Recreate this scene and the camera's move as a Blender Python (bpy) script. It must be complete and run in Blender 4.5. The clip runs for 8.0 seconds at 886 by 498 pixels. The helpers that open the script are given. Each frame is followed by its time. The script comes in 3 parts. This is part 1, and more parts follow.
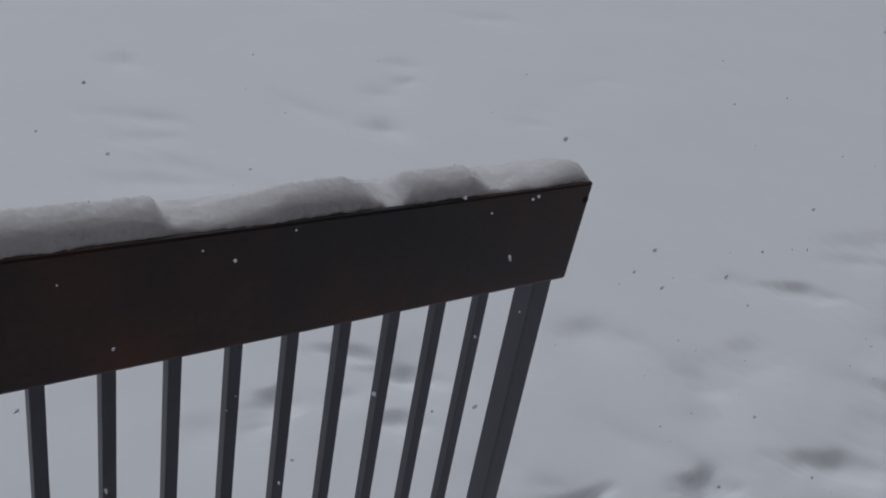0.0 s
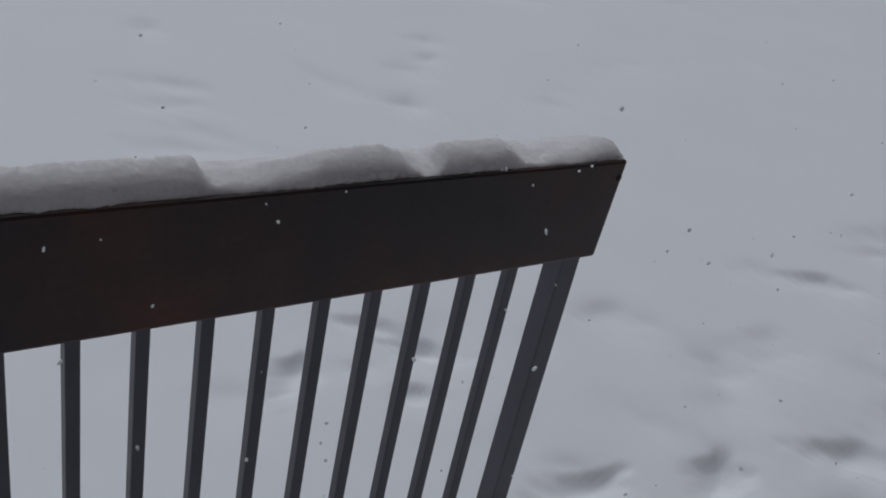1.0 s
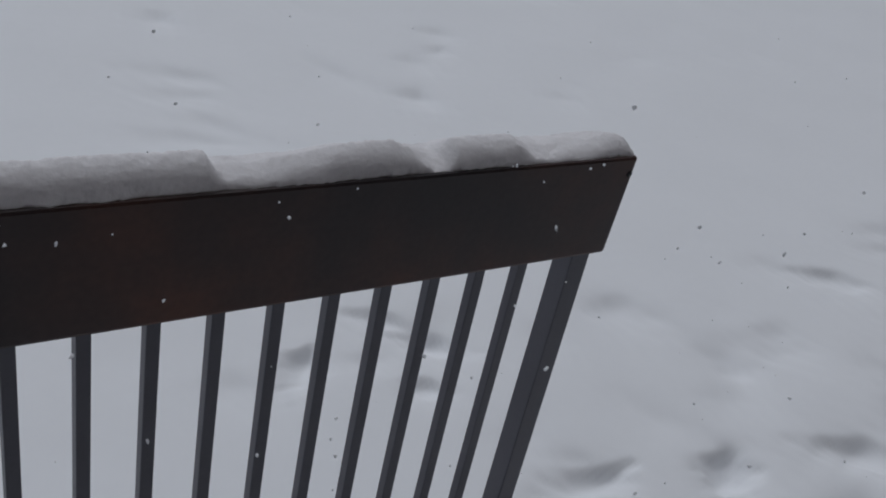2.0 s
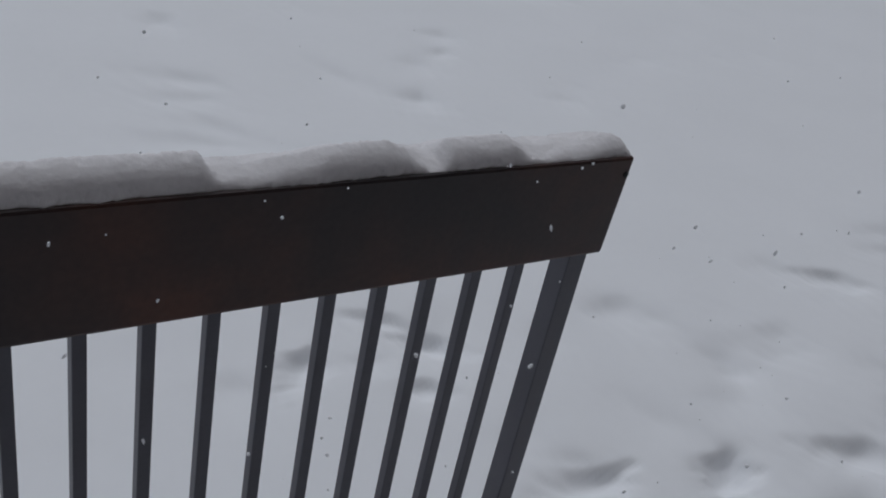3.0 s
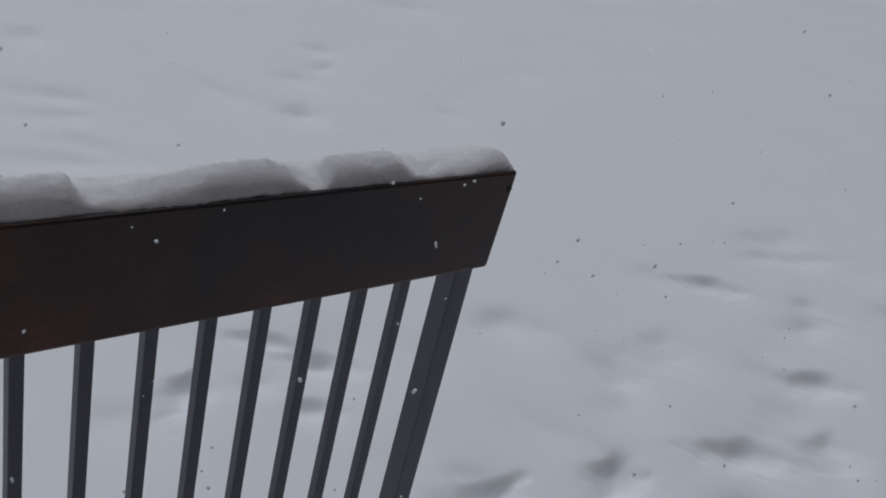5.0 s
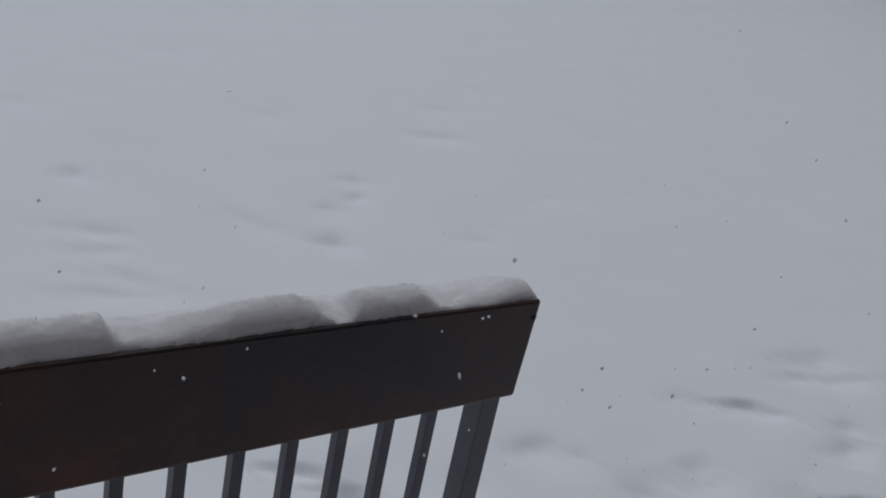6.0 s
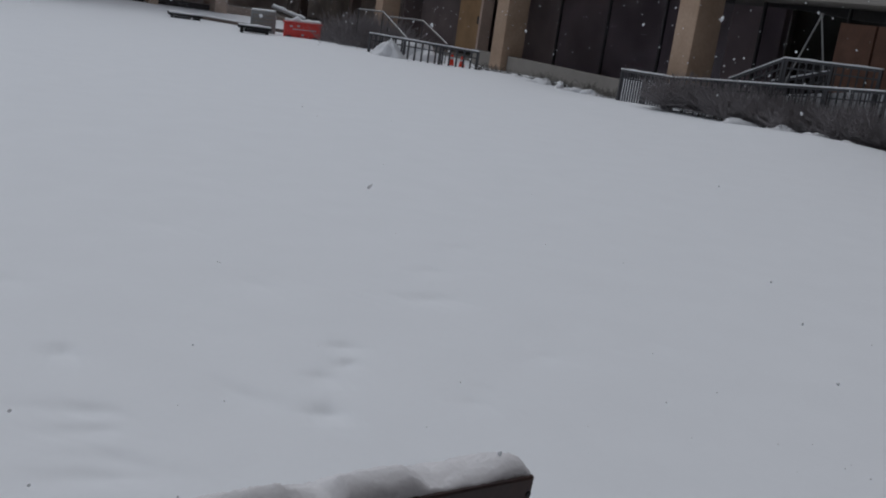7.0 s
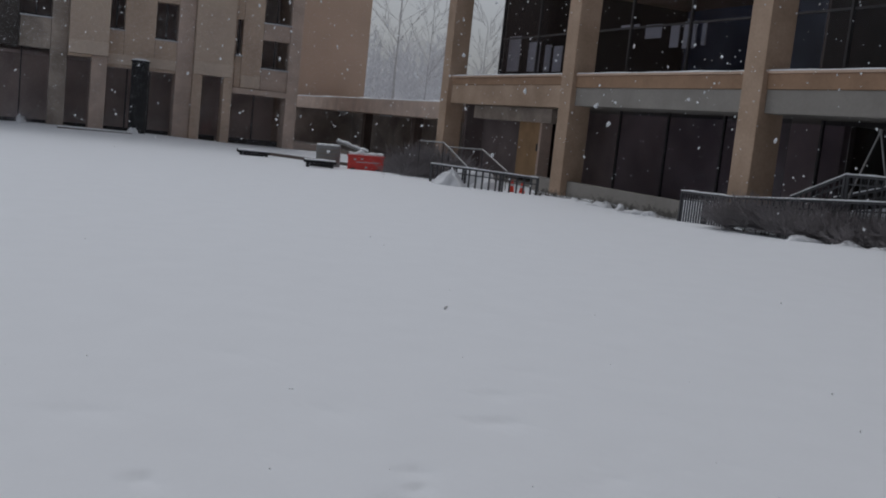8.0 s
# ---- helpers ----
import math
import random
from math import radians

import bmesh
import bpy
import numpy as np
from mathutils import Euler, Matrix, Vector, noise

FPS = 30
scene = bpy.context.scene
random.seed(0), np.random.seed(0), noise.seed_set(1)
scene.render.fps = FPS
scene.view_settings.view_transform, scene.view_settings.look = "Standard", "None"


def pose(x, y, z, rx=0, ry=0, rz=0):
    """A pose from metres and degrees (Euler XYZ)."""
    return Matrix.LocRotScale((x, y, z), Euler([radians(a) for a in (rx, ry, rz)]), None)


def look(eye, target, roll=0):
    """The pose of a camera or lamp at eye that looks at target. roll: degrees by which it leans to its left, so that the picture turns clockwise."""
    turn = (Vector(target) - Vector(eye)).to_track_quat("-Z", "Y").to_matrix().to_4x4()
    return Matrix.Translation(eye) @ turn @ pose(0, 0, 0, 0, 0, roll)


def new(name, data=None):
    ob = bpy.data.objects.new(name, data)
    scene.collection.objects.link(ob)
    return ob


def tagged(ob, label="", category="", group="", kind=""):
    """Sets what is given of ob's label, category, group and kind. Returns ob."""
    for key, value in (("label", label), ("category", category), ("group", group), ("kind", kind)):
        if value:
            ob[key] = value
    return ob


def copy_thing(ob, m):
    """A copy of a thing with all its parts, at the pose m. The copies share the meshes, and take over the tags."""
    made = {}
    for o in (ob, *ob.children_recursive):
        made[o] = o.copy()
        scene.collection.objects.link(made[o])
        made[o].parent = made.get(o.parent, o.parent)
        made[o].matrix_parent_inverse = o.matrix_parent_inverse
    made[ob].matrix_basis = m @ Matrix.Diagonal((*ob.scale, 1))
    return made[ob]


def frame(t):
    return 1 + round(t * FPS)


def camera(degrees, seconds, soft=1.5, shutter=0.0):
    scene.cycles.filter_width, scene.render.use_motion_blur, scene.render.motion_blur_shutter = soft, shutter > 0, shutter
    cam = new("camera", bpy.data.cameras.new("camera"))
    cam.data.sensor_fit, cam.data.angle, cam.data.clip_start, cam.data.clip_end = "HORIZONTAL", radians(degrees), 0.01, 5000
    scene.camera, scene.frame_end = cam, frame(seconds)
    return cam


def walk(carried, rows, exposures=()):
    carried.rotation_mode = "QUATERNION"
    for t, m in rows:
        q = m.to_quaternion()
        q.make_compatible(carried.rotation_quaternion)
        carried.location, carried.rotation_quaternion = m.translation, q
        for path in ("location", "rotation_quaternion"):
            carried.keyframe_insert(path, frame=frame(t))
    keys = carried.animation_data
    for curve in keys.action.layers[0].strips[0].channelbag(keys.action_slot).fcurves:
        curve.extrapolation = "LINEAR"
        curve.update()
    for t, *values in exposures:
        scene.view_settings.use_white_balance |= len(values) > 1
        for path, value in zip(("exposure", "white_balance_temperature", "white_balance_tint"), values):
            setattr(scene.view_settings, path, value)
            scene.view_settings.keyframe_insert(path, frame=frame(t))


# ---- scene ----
cam = camera(47.6, 8.0, soft=1.9)
# seconds, eye, yaw, pitch, roll (degrees)
PATH = [
    (0, (-1.087, -1.033, 1.573), -40.47, -29.13, 9.49),
    (0.5, (-1.103, -1.036, 1.573), -40.07, -29.52, 10.40),
    (1, (-1.121, -1.017, 1.554), -40.23, -30.27, 11.48),
    (1.5, (-1.118, -1.011, 1.555), -39.91, -31.03, 11.65),
    (1.7, (-1.120, -1.013, 1.559), -39.80, -30.88, 11.67),
    (2.8, (-1.126, -1.012, 1.552), -40.00, -30.67, 11.64),
    (3, (-1.113, -1.024, 1.559), -39.45, -30.72, 11.35),
    (3.2, (-1.117, -1.018, 1.556), -39.82, -30.53, 11.58),
    (3.5, (-1.111, -1.020, 1.554), -42.40, -29.46, 12.10),
    (3.8, (-1.090, -1.025, 1.564), -44.97, -28.88, 12.96),
    (4, (-1.080, -1.029, 1.566), -45.82, -28.51, 12.99),
    (4.2, (-1.088, -1.021, 1.557), -46.94, -28.17, 13.52),
    (5.3, (-1.097, -1.013, 1.557), -45.73, -28.94, 12.97),
    (5.5, (-1.095, -1.021, 1.564), -45.20, -28.81, 12.47),
    (5.7, (-1.097, -1.023, 1.565), -44.77, -27.60, 12.12),
    (6, (-1.097, -1.038, 1.583), -42.46, -22.21, 10.71),
    (6.2, (-1.095, -1.045, 1.597), -41.69, -20.91, 9.64),
    (6.3, (-1.088, -1.053, 1.601), -41.29, -20.62, 9.19),
    (6.5, (-1.119, -1.066, 1.622), -41.36, -17.81, 9.36),
    (6.7, (-1.109, -1.055, 1.633), -41.16, -15.54, 8.45),
    (7, (-1.076, -1.026, 1.614), -41.31, -13.47, 8.18),
    (7.2, (-1.095, -1.041, 1.642), -41.24, -13.06, 8.01),
    (7.3, (-1.099, -1.046, 1.650), -41.00, -12.66, 7.83),
    (7.4, (-1.102, -1.051, 1.659), -40.75, -12.23, 7.65),
    (7.5, (-1.106, -1.056, 1.657), -40.51, -11.78, 7.46),
    (7.6, (-1.107, -1.057, 1.648), -39.56, -10.56, 7.12),
    (7.7, (-1.112, -1.064, 1.640), -39.28, -9.97, 6.88),
    (7.8, (-1.127, -1.080, 1.634), -38.52, -8.53, 6.89),
    (7.9, (-1.145, -1.098, 1.630), -38.00, -7.69, 6.64),
    (8, (-1.159, -1.114, 1.628), -36.77, -6.81, 6.03),
]


def aim(eye, yaw, pitch, roll):
    a, b = radians(yaw), radians(pitch)
    way = Vector((-math.sin(a) * math.cos(b), math.cos(a) * math.cos(b), math.sin(b)))
    return look(eye, Vector(eye) + way, roll)


walk(cam, [(t, aim(e, y, p, r)) for t, e, y, p, r in PATH], exposures=((0.0, -0.84, 6050, 10), (1.0, -0.78, 6050, 10), (1.5, -0.70, 6050, 10), (4.0, -0.70, 6050, 10), (6.0, -0.73, 6000, 9), (8.0, -0.74, 6100, 10)))

# ---------------------------------------------------------------- light
world = bpy.data.worlds.new("overcast_sky")
scene.world = world
world.use_nodes = True
wn = world.node_tree.nodes
wl = world.node_tree.links
sky = wn.new("ShaderNodeTexSky")
sky.sky_type = "NISHITA"
sky.sun_disc = False
sky.sun_elevation = radians(61)
sky.sun_rotation = radians(8)
sky.air_density, sky.dust_density, sky.ozone_density = 1.0, 4.0, 1.0
pale = wn.new("ShaderNodeHueSaturation")
pale.inputs["Saturation"].default_value = 0.22
wl.new(sky.outputs[0], pale.inputs["Color"])
wl.new(pale.outputs[0], wn["Background"].inputs["Color"])
wn["Background"].inputs["Strength"].default_value = 0.1225
sun = new("sun", bpy.data.lights.new("sun", "SUN"))
sun.data.energy, sun.data.angle, sun.data.color = 0.3, radians(75), (1.0, 0.98, 0.95)
sun.matrix_world = look((0, 0, 30), Vector((0, 0, 30)) - Vector((math.sin(radians(8)) * 0.485, math.cos(radians(8)) * 0.485, 0.875)))


# ---------------------------------------------------------------- materials
def material(name, color, rough=0.8, metal=0.0, scale=6.0, vary=0.15, fine=60.0, bump=0.15, spec=0.5, depth=0.01, tint=None, patchy=0.0):
    """Base colour broken up at two scales, with a fine relief."""
    m = bpy.data.materials.new(name)
    m.use_nodes = True
    n, l = m.node_tree.nodes, m.node_tree.links
    b = n["Principled BSDF"]
    co = n.new("ShaderNodeTexCoord")
    big, small = n.new("ShaderNodeTexNoise"), n.new("ShaderNodeTexNoise")
    big.inputs["Scale"].default_value, big.inputs["Detail"].default_value = scale, 4
    small.inputs["Scale"].default_value, small.inputs["Detail"].default_value = fine, 3
    for t in (big, small):
        l.new(co.outputs["Object"], t.inputs["Vector"])
    ramp = n.new("ShaderNodeMapRange")
    ramp.inputs["To Min"].default_value, ramp.inputs["To Max"].default_value = 1 - vary, 1 + vary
    ramp.inputs["From Min"].default_value, ramp.inputs["From Max"].default_value = 0.3, 0.7
    add = n.new("ShaderNodeMath")
    add.operation = "MULTIPLY_ADD"
    add.inputs[1].default_value = 0.3
    l.new(small.outputs["Fac"], add.inputs[0])
    mul = n.new("ShaderNodeMath")
    mul.operation = "MULTIPLY"
    mul.inputs[1].default_value = 0.7
    l.new(big.outputs["Fac"], mul.inputs[0])
    l.new(mul.outputs[0], add.inputs[2])
    l.new(add.outputs[0], ramp.inputs["Value"])
    hue = n.new("ShaderNodeMix")
    hue.data_type = "RGBA"
    hue.inputs["A"].default_value = (*color, 1)
    hue.inputs["B"].default_value = (*(tint or color), 1)
    if patchy:
        # the second colour gathers in broad soft patches
        sharp = n.new("ShaderNodeMapRange")
        sharp.interpolation_type = "SMOOTHSTEP"
        sharp.inputs["From Min"].default_value, sharp.inputs["From Max"].default_value = patchy, patchy + 0.3
        l.new(big.outputs["Fac"], sharp.inputs["Value"])
        l.new(sharp.outputs["Result"], hue.inputs["Factor"])
    else:
        l.new(big.outputs["Fac"], hue.inputs["Factor"])
    scale_c = n.new("ShaderNodeVectorMath")
    scale_c.operation = "SCALE"
    l.new(hue.outputs["Result"], scale_c.inputs[0])
    l.new(ramp.outputs["Result"], scale_c.inputs["Scale"])
    l.new(scale_c.outputs[0], b.inputs["Base Color"])
    b.inputs["Roughness"].default_value, b.inputs["Metallic"].default_value = rough, metal
    b.inputs["Specular IOR Level"].default_value = spec
    bp = n.new("ShaderNodeBump")
    bp.inputs["Strength"].default_value, bp.inputs["Distance"].default_value = bump, depth
    l.new(add.outputs[0], bp.inputs["Height"])
    l.new(bp.outputs[0], b.inputs["Normal"])
    return m


SNOW = material("snow", (0.83, 0.85, 0.88), 0.75, scale=2.2, vary=0.015, fine=24, bump=0.05, depth=0.012, spec=0.2)
SNOW_CAP = material("settled_snow", (0.82, 0.83, 0.85), 0.8, scale=18, vary=0.04, fine=130, bump=0.5, depth=0.006, spec=0.2)
# Greyer than settled snow: the rail ridge's shade is put into this colour.
SHADED_SNOW = material("shade_greyed_snow", (0.71, 0.70, 0.715), 0.8, scale=14, vary=0.10, fine=140, bump=0.6, depth=0.006, spec=0.2)
RAIL = material("dark_brown_paint", (0.036, 0.029, 0.031), 0.40, scale=1.7, vary=0.3, fine=90, bump=0.15, depth=0.002, tint=(0.105, 0.038, 0.021), spec=0.3, patchy=0.36)
BAR = material("dark_grey_metal", (0.066, 0.065, 0.084), 0.42, scale=9, vary=0.15, fine=120, bump=0.1, depth=0.001)
DARK = material("black_metal", (0.012, 0.012, 0.013), 0.8)
TAN = material("tan_concrete", (0.455, 0.318, 0.215), 0.9, scale=0.9, vary=0.22, fine=14, bump=0.2, tint=(0.44, 0.33, 0.25))
TAN_L = material("pale_tan_panel", (0.597, 0.436, 0.328), 0.9, scale=0.5, vary=0.08, fine=9, bump=0.1)
BROWN = material("brown_band", (0.34, 0.215, 0.135), 0.9, scale=1.2, vary=0.2, fine=12, bump=0.1)
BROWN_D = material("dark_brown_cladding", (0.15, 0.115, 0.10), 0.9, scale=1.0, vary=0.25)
PLANT = material("dull_plant", (0.12, 0.112, 0.10), 0.9, scale=20, vary=0.3)
GREY = material("grey_concrete", (0.285, 0.265, 0.24), 0.9, scale=1.1, vary=0.14, fine=16, bump=0.2)
STONE = material("weathered_grey_tan", (0.525, 0.412, 0.342), 0.9, scale=1.4, vary=0.22, fine=18, bump=0.25)
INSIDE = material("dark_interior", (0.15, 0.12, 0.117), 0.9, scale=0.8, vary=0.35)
# Grey-brown, lightened so that the openings look veiled by haze.
LOBBY = material("haze_lifted_interior", (0.515, 0.421, 0.399), 0.9, scale=0.7, vary=0.3)
ROOM = material("dull_reddish_interior", (0.34, 0.27, 0.275), 0.9, scale=0.6, vary=0.35)
WALK = material("grey_green_interior", (0.371, 0.328, 0.299), 0.9, scale=0.9, vary=0.45)
WORN = material("weathered_tan_concrete", (0.618, 0.465, 0.361), 0.9, scale=0.8, vary=0.24, fine=7, bump=0.25, tint=(0.45, 0.355, 0.27))
WORN_L = material("weathered_pale_panel", (0.659, 0.514, 0.408), 0.9, scale=0.6, vary=0.16, fine=6, bump=0.2, tint=(0.48, 0.39, 0.30))
FRAME = material("dark_window_frame", (0.045, 0.04, 0.042), 0.6)
PALE_GREY = material("pale_grey", (0.5, 0.5, 0.52), 0.8, scale=4, vary=0.1)
WOOD = material("amber_wood", (0.33, 0.20, 0.095), 0.6, scale=2.5, vary=0.2, fine=25)
WOOD_D = material("reddish_wood", (0.19, 0.093, 0.058), 0.6, scale=2.5, vary=0.25, fine=25)
STEEL = material("painted_steel", (0.055, 0.055, 0.06), 0.5, scale=8, vary=0.15)
PALE_STEEL = material("galvanised_steel", (0.33, 0.33, 0.33), 0.45, 0.6, scale=10, vary=0.15)
RED = material("red_paint", (0.66, 0.06, 0.05), 0.5, scale=3, vary=0.15, fine=30)
ORANGE = material("orange_plastic", (0.8, 0.06, 0.025), 0.5, scale=5, vary=0.1)
MACHINE = material("grey_machine", (0.27, 0.275, 0.27), 0.6, scale=4, vary=0.2)
TWIG = material("dark_twig", (0.27, 0.25, 0.255), 0.9, scale=20, vary=0.25)
# Bark and far twigs are paled to stand in for snow haze.
BARK = material("haze_pale_bark", (0.48, 0.46, 0.46), 0.95, scale=6, vary=0.15)
FAR = material("haze_pale_far_twig", (0.76, 0.75, 0.76), 0.95, scale=0.3, vary=0.1)
# Blue-grey in place of the sky's reflection in the upper panes.
OFFICE = material("sky_tinted_interior", (0.22, 0.25, 0.34), 0.9, scale=0.5, vary=0.35)
# Darker and more uneven than the other concrete.
DARK_CONC = material("dark_mottled_concrete", (0.27, 0.225, 0.19), 0.9, scale=0.9, vary=0.35, fine=7, bump=0.25, tint=(0.40, 0.34, 0.29))
PALE = material("light_concrete", (0.680, 0.549, 0.437), 0.9, scale=0.8, vary=0.2, fine=7, bump=0.2, tint=(0.52, 0.43, 0.35))
# Near-black wall colour that stands in for deep shade.
SHADE_DARK = material("shade_dark_wall", (0.055, 0.045, 0.04), 0.6, scale=1.5, vary=0.25)
UNSEEN_WALL = material("unseen_wall_brown", (0.13, 0.108, 0.10), 0.9, scale=2, vary=0.2)


def glass(name, color, rough, ior):
    m = bpy.data.materials.new(name)
    m.use_nodes = True
    b = m.node_tree.nodes["Principled BSDF"]
    b.inputs["Base Color"].default_value = (*color, 1)
    b.inputs["Roughness"].default_value = rough
    b.inputs["Transmission Weight"].default_value = 1.0
    b.inputs["IOR"].default_value = ior
    return m


def flake_material():
    """White ice crystals that let light through."""
    m = bpy.data.materials.new("snowflake")
    m.use_nodes = True
    n, l = m.node_tree.nodes, m.node_tree.links
    d, t, mix = n.new("ShaderNodeBsdfDiffuse"), n.new("ShaderNodeBsdfTranslucent"), n.new("ShaderNodeMixShader")
    d.inputs["Color"].default_value = t.inputs["Color"].default_value = (0.93, 0.94, 0.96, 1)
    mix.inputs[0].default_value = 0.5
    l.new(d.outputs[0], mix.inputs[1])
    l.new(t.outputs[0], mix.inputs[2])
    l.new(mix.outputs[0], n["Material Output"].inputs["Surface"])
    return m


FLAKE = flake_material()
GLASS = glass("tinted_glass", (0.66, 0.66, 0.71), 0.04, 1.18)
CLEAR = glass("clear_glass", (0.92, 0.91, 0.9), 0.04, 1.25)


# ---------------------------------------------------------------- mesh helpers
def box(bm, x0, x1, y0, y1, z0, z1, bevel=0.0):
    r = bmesh.ops.create_cube(bm, size=1.0, matrix=Matrix.Translation(((x0 + x1) / 2, (y0 + y1) / 2, (z0 + z1) / 2)) @ Matrix.Diagonal((abs(x1 - x0), abs(y1 - y0), abs(z1 - z0), 1)))
    if bevel:
        edges = list({e for v in r["verts"] for e in v.link_edges})
        bmesh.ops.bevel(bm, geom=edges, offset=bevel, segments=2, affect="EDGES", profile=0.5)
    return bm


def boxed(*a, **k):
    return box(bmesh.new(), *a, **k)


def tube(bm, a, b, r0, r1=None, sides=6):
    a, b = Vector(a), Vector(b)
    r1 = r0 if r1 is None else r1
    way = b - a
    m = Matrix.Translation((a + b) / 2) @ way.to_track_quat("Z", "Y").to_matrix().to_4x4()
    bmesh.ops.create_cone(bm, cap_ends=True, segments=sides, radius1=r0, radius2=r1, depth=way.length, matrix=m)
    return bm


def tubed(*a, **k):
    return tube(bmesh.new(), *a, **k)


def part(name, bm, mat, parent=None, label="", smooth=False):
    me = bpy.data.meshes.new(name)
    if smooth:
        for f in bm.faces:
            f.smooth = True
    bm.to_mesh(me)
    bm.free()
    me.materials.append(mat)
    ob = new(name, me)
    if parent:
        ob.parent = parent
    if label:
        ob["label"] = label
    return ob


def thing(name, m, label, category, group="", kind=""):
    ob = new(name)
    ob.empty_display_size = 0.2
    ob.matrix_world = m
    return tagged(ob, label, category, group, kind)


EYE = Vector((-1.062, -1.016, 0))


def bearing(a, d, z=0.0):
    """A place d metres from the viewpoint, a degrees clockwise from +y."""
    return EYE + Vector((math.sin(radians(a)) * d, math.cos(radians(a)) * d, z))


# ---------------------------------------------------------------- ground
rng = random.Random(4)
# footprints under the fresh snow
# fresh ones: x, y, half width, half length, turn of the long axis, depth
FRESH_PRINTS = [
    (0.39, 0.045, 0.014, 0.055, 38, 0.026), (0.72, -0.04, 0.020, 0.036, 72, 0.034), (0.69, -0.075, 0.016, 0.03, 60, 0.014), (1.62, -0.08, 0.024, 0.040, 12, 0.026), (-0.065, 0.68, 0.016, 0.04, 85, 0.030),
    (0.28, 0.63, 0.018, 0.032, 5, 0.026), (0.16, 0.47, 0.015, 0.022, 10, 0.016), (0.19, 0.76, 0.016, 0.034, 0, 0.018), (1.10, -0.165, 0.026, 0.045, 20, 0.028), (1.76, 0.445, 0.024, 0.045, 0, 0.020), (1.37, -0.27, 0.026, 0.04, 60, 0.02),
]
# older ones: x, y, half width across and half length along the way they point, depth
OLD_PRINTS = [
    (1.28, 0.27, 0.06, 0.045, 0.012), (1.00, 0.28, 0.10, 0.045, 0.014), (0.65, 0.13, 0.09, 0.045, 0.010), (0.33, 0.12, 0.04, 0.025, 0.008), (0.07, 0.61, 0.04, 0.025, 0.010),
    (-0.29, 0.65, 0.04, 0.035, 0.008), (1.37, -0.15, 0.08, 0.07, 0.012), (1.30, -0.36, 0.07, 0.06, 0.010), (0.12, 0.46, 0.04, 0.03, 0.008), (1.23, 0.20, 0.07, 0.045, 0.009),
    (0.97, 0.47, 0.06, 0.04, 0.009), (1.58, 0.56, 0.06, 0.05, 0.009), (1.95, 0.10, 0.07, 0.06, 0.011), (1.09, -0.17, 0.10, 0.09, 0.010), (0.72, -0.06, 0.07, 0.08, 0.010), (0.36, 0.04, 0.07, 0.06, 0.008),
]
FAR_PRINTS = [
    (1.12, 2.02, 0.06, 0.055, 0.022), (1.31, 2.34, 0.06, 0.055, 0.014), (1.62, 2.63, 0.06, 0.06, 0.014), (1.77, 1.86, 0.06, 0.05, 0.010), (0.88, 2.32, 0.14, 0.055, 0.015), (0.28, 2.36, 0.11, 0.045, 0.014),
    (0.23, 1.94, 0.12, 0.047, 0.014), (2.53, 2.19, 0.08, 0.055, 0.009), (0.40, 2.96, 0.06, 0.055, 0.018), (0.24, 2.19, 0.085, 0.045, 0.012), (2.56, 3.14, 0.13, 0.07, 0.017), (1.50, 2.43, 0.036, 0.045, 0.014),
    (2.91, 3.62, 0.09, 0.07, 0.013), (1.68, 3.66, 0.10, 0.07, 0.013), (0.46, 3.98, 0.18, 0.085, 0.012), (1.70, 4.97, 0.15, 0.10, 0.012), (3.54, 4.06, 0.12, 0.09, 0.012), (0.14, 1.84, 0.13, 0.045, 0.011),
]
SOFT = OLD_PRINTS + FAR_PRINTS
for _ in range(45):
    y = rng.uniform(0.2, 6.5)
    SOFT.append((rng.uniform(-1.2, 2.4) + y * 0.6, y, rng.uniform(0.05, 0.10), rng.uniform(0.05, 0.08), rng.uniform(0.002, 0.006)))
for _ in range(42):
    SOFT.append((rng.uniform(0.2, 2.5), rng.uniform(-0.6, 0.7), rng.uniform(0.035, 0.08), rng.uniform(0.03, 0.07), rng.uniform(0.003, 0.013)))


def lattice(lo, hi, near_lo, near_hi, step):
    """Grid lines, close together between near_lo and near_hi, widening slowly at first and fast farther out."""
    sides = []
    for start, end, way in ((near_lo, lo, -1), (near_hi, hi, 1)):
        line, gap, v = [], step, start
        while (end - v) * way > 0:
            gap *= 1.008 if abs(v - start) < 5 else 1.05
            v += gap * way
            line.append(v)
        sides.append(line)
    return np.array(sides[0][::-1] + list(np.arange(near_lo, near_hi + 1e-6, step)) + sides[1])


def dent(X, Y, x, y, across, along, depth, crisp, turn=0.0, run=1.2):
    """A filled-in print with a wandering outline; crisp ones have a steeper rim."""
    c, s = math.cos(radians(40 - turn)), math.sin(radians(40 - turn))
    U, V = (X - x) * c - (Y - y) * s, (X - x) * s + (Y - y) * c
    k = 1.0 / max(across, along)
    wob = 0.22 * np.sin(U * k * 2.3 + x * 37) * np.sin(V * k * 2.9 + y * 41) + 0.10 * np.sin((U + V) * k * 5.1 + x * 91)
    # steep at the far side, running out gently towards the near one
    far_side = (X - x) * 0.643 + (Y - y) * 0.766 + 0.4 * min(across, along)
    r = ((U + V * 0.3 * math.sin(x * 53)) / across) ** 2 + (V / along) ** 2
    r = r / (1 + run * (1 - np.tanh(far_side / (0.8 * min(across, along)))))
    return depth * np.exp(-np.clip(r * (1 + wob), 0, 30) ** crisp)


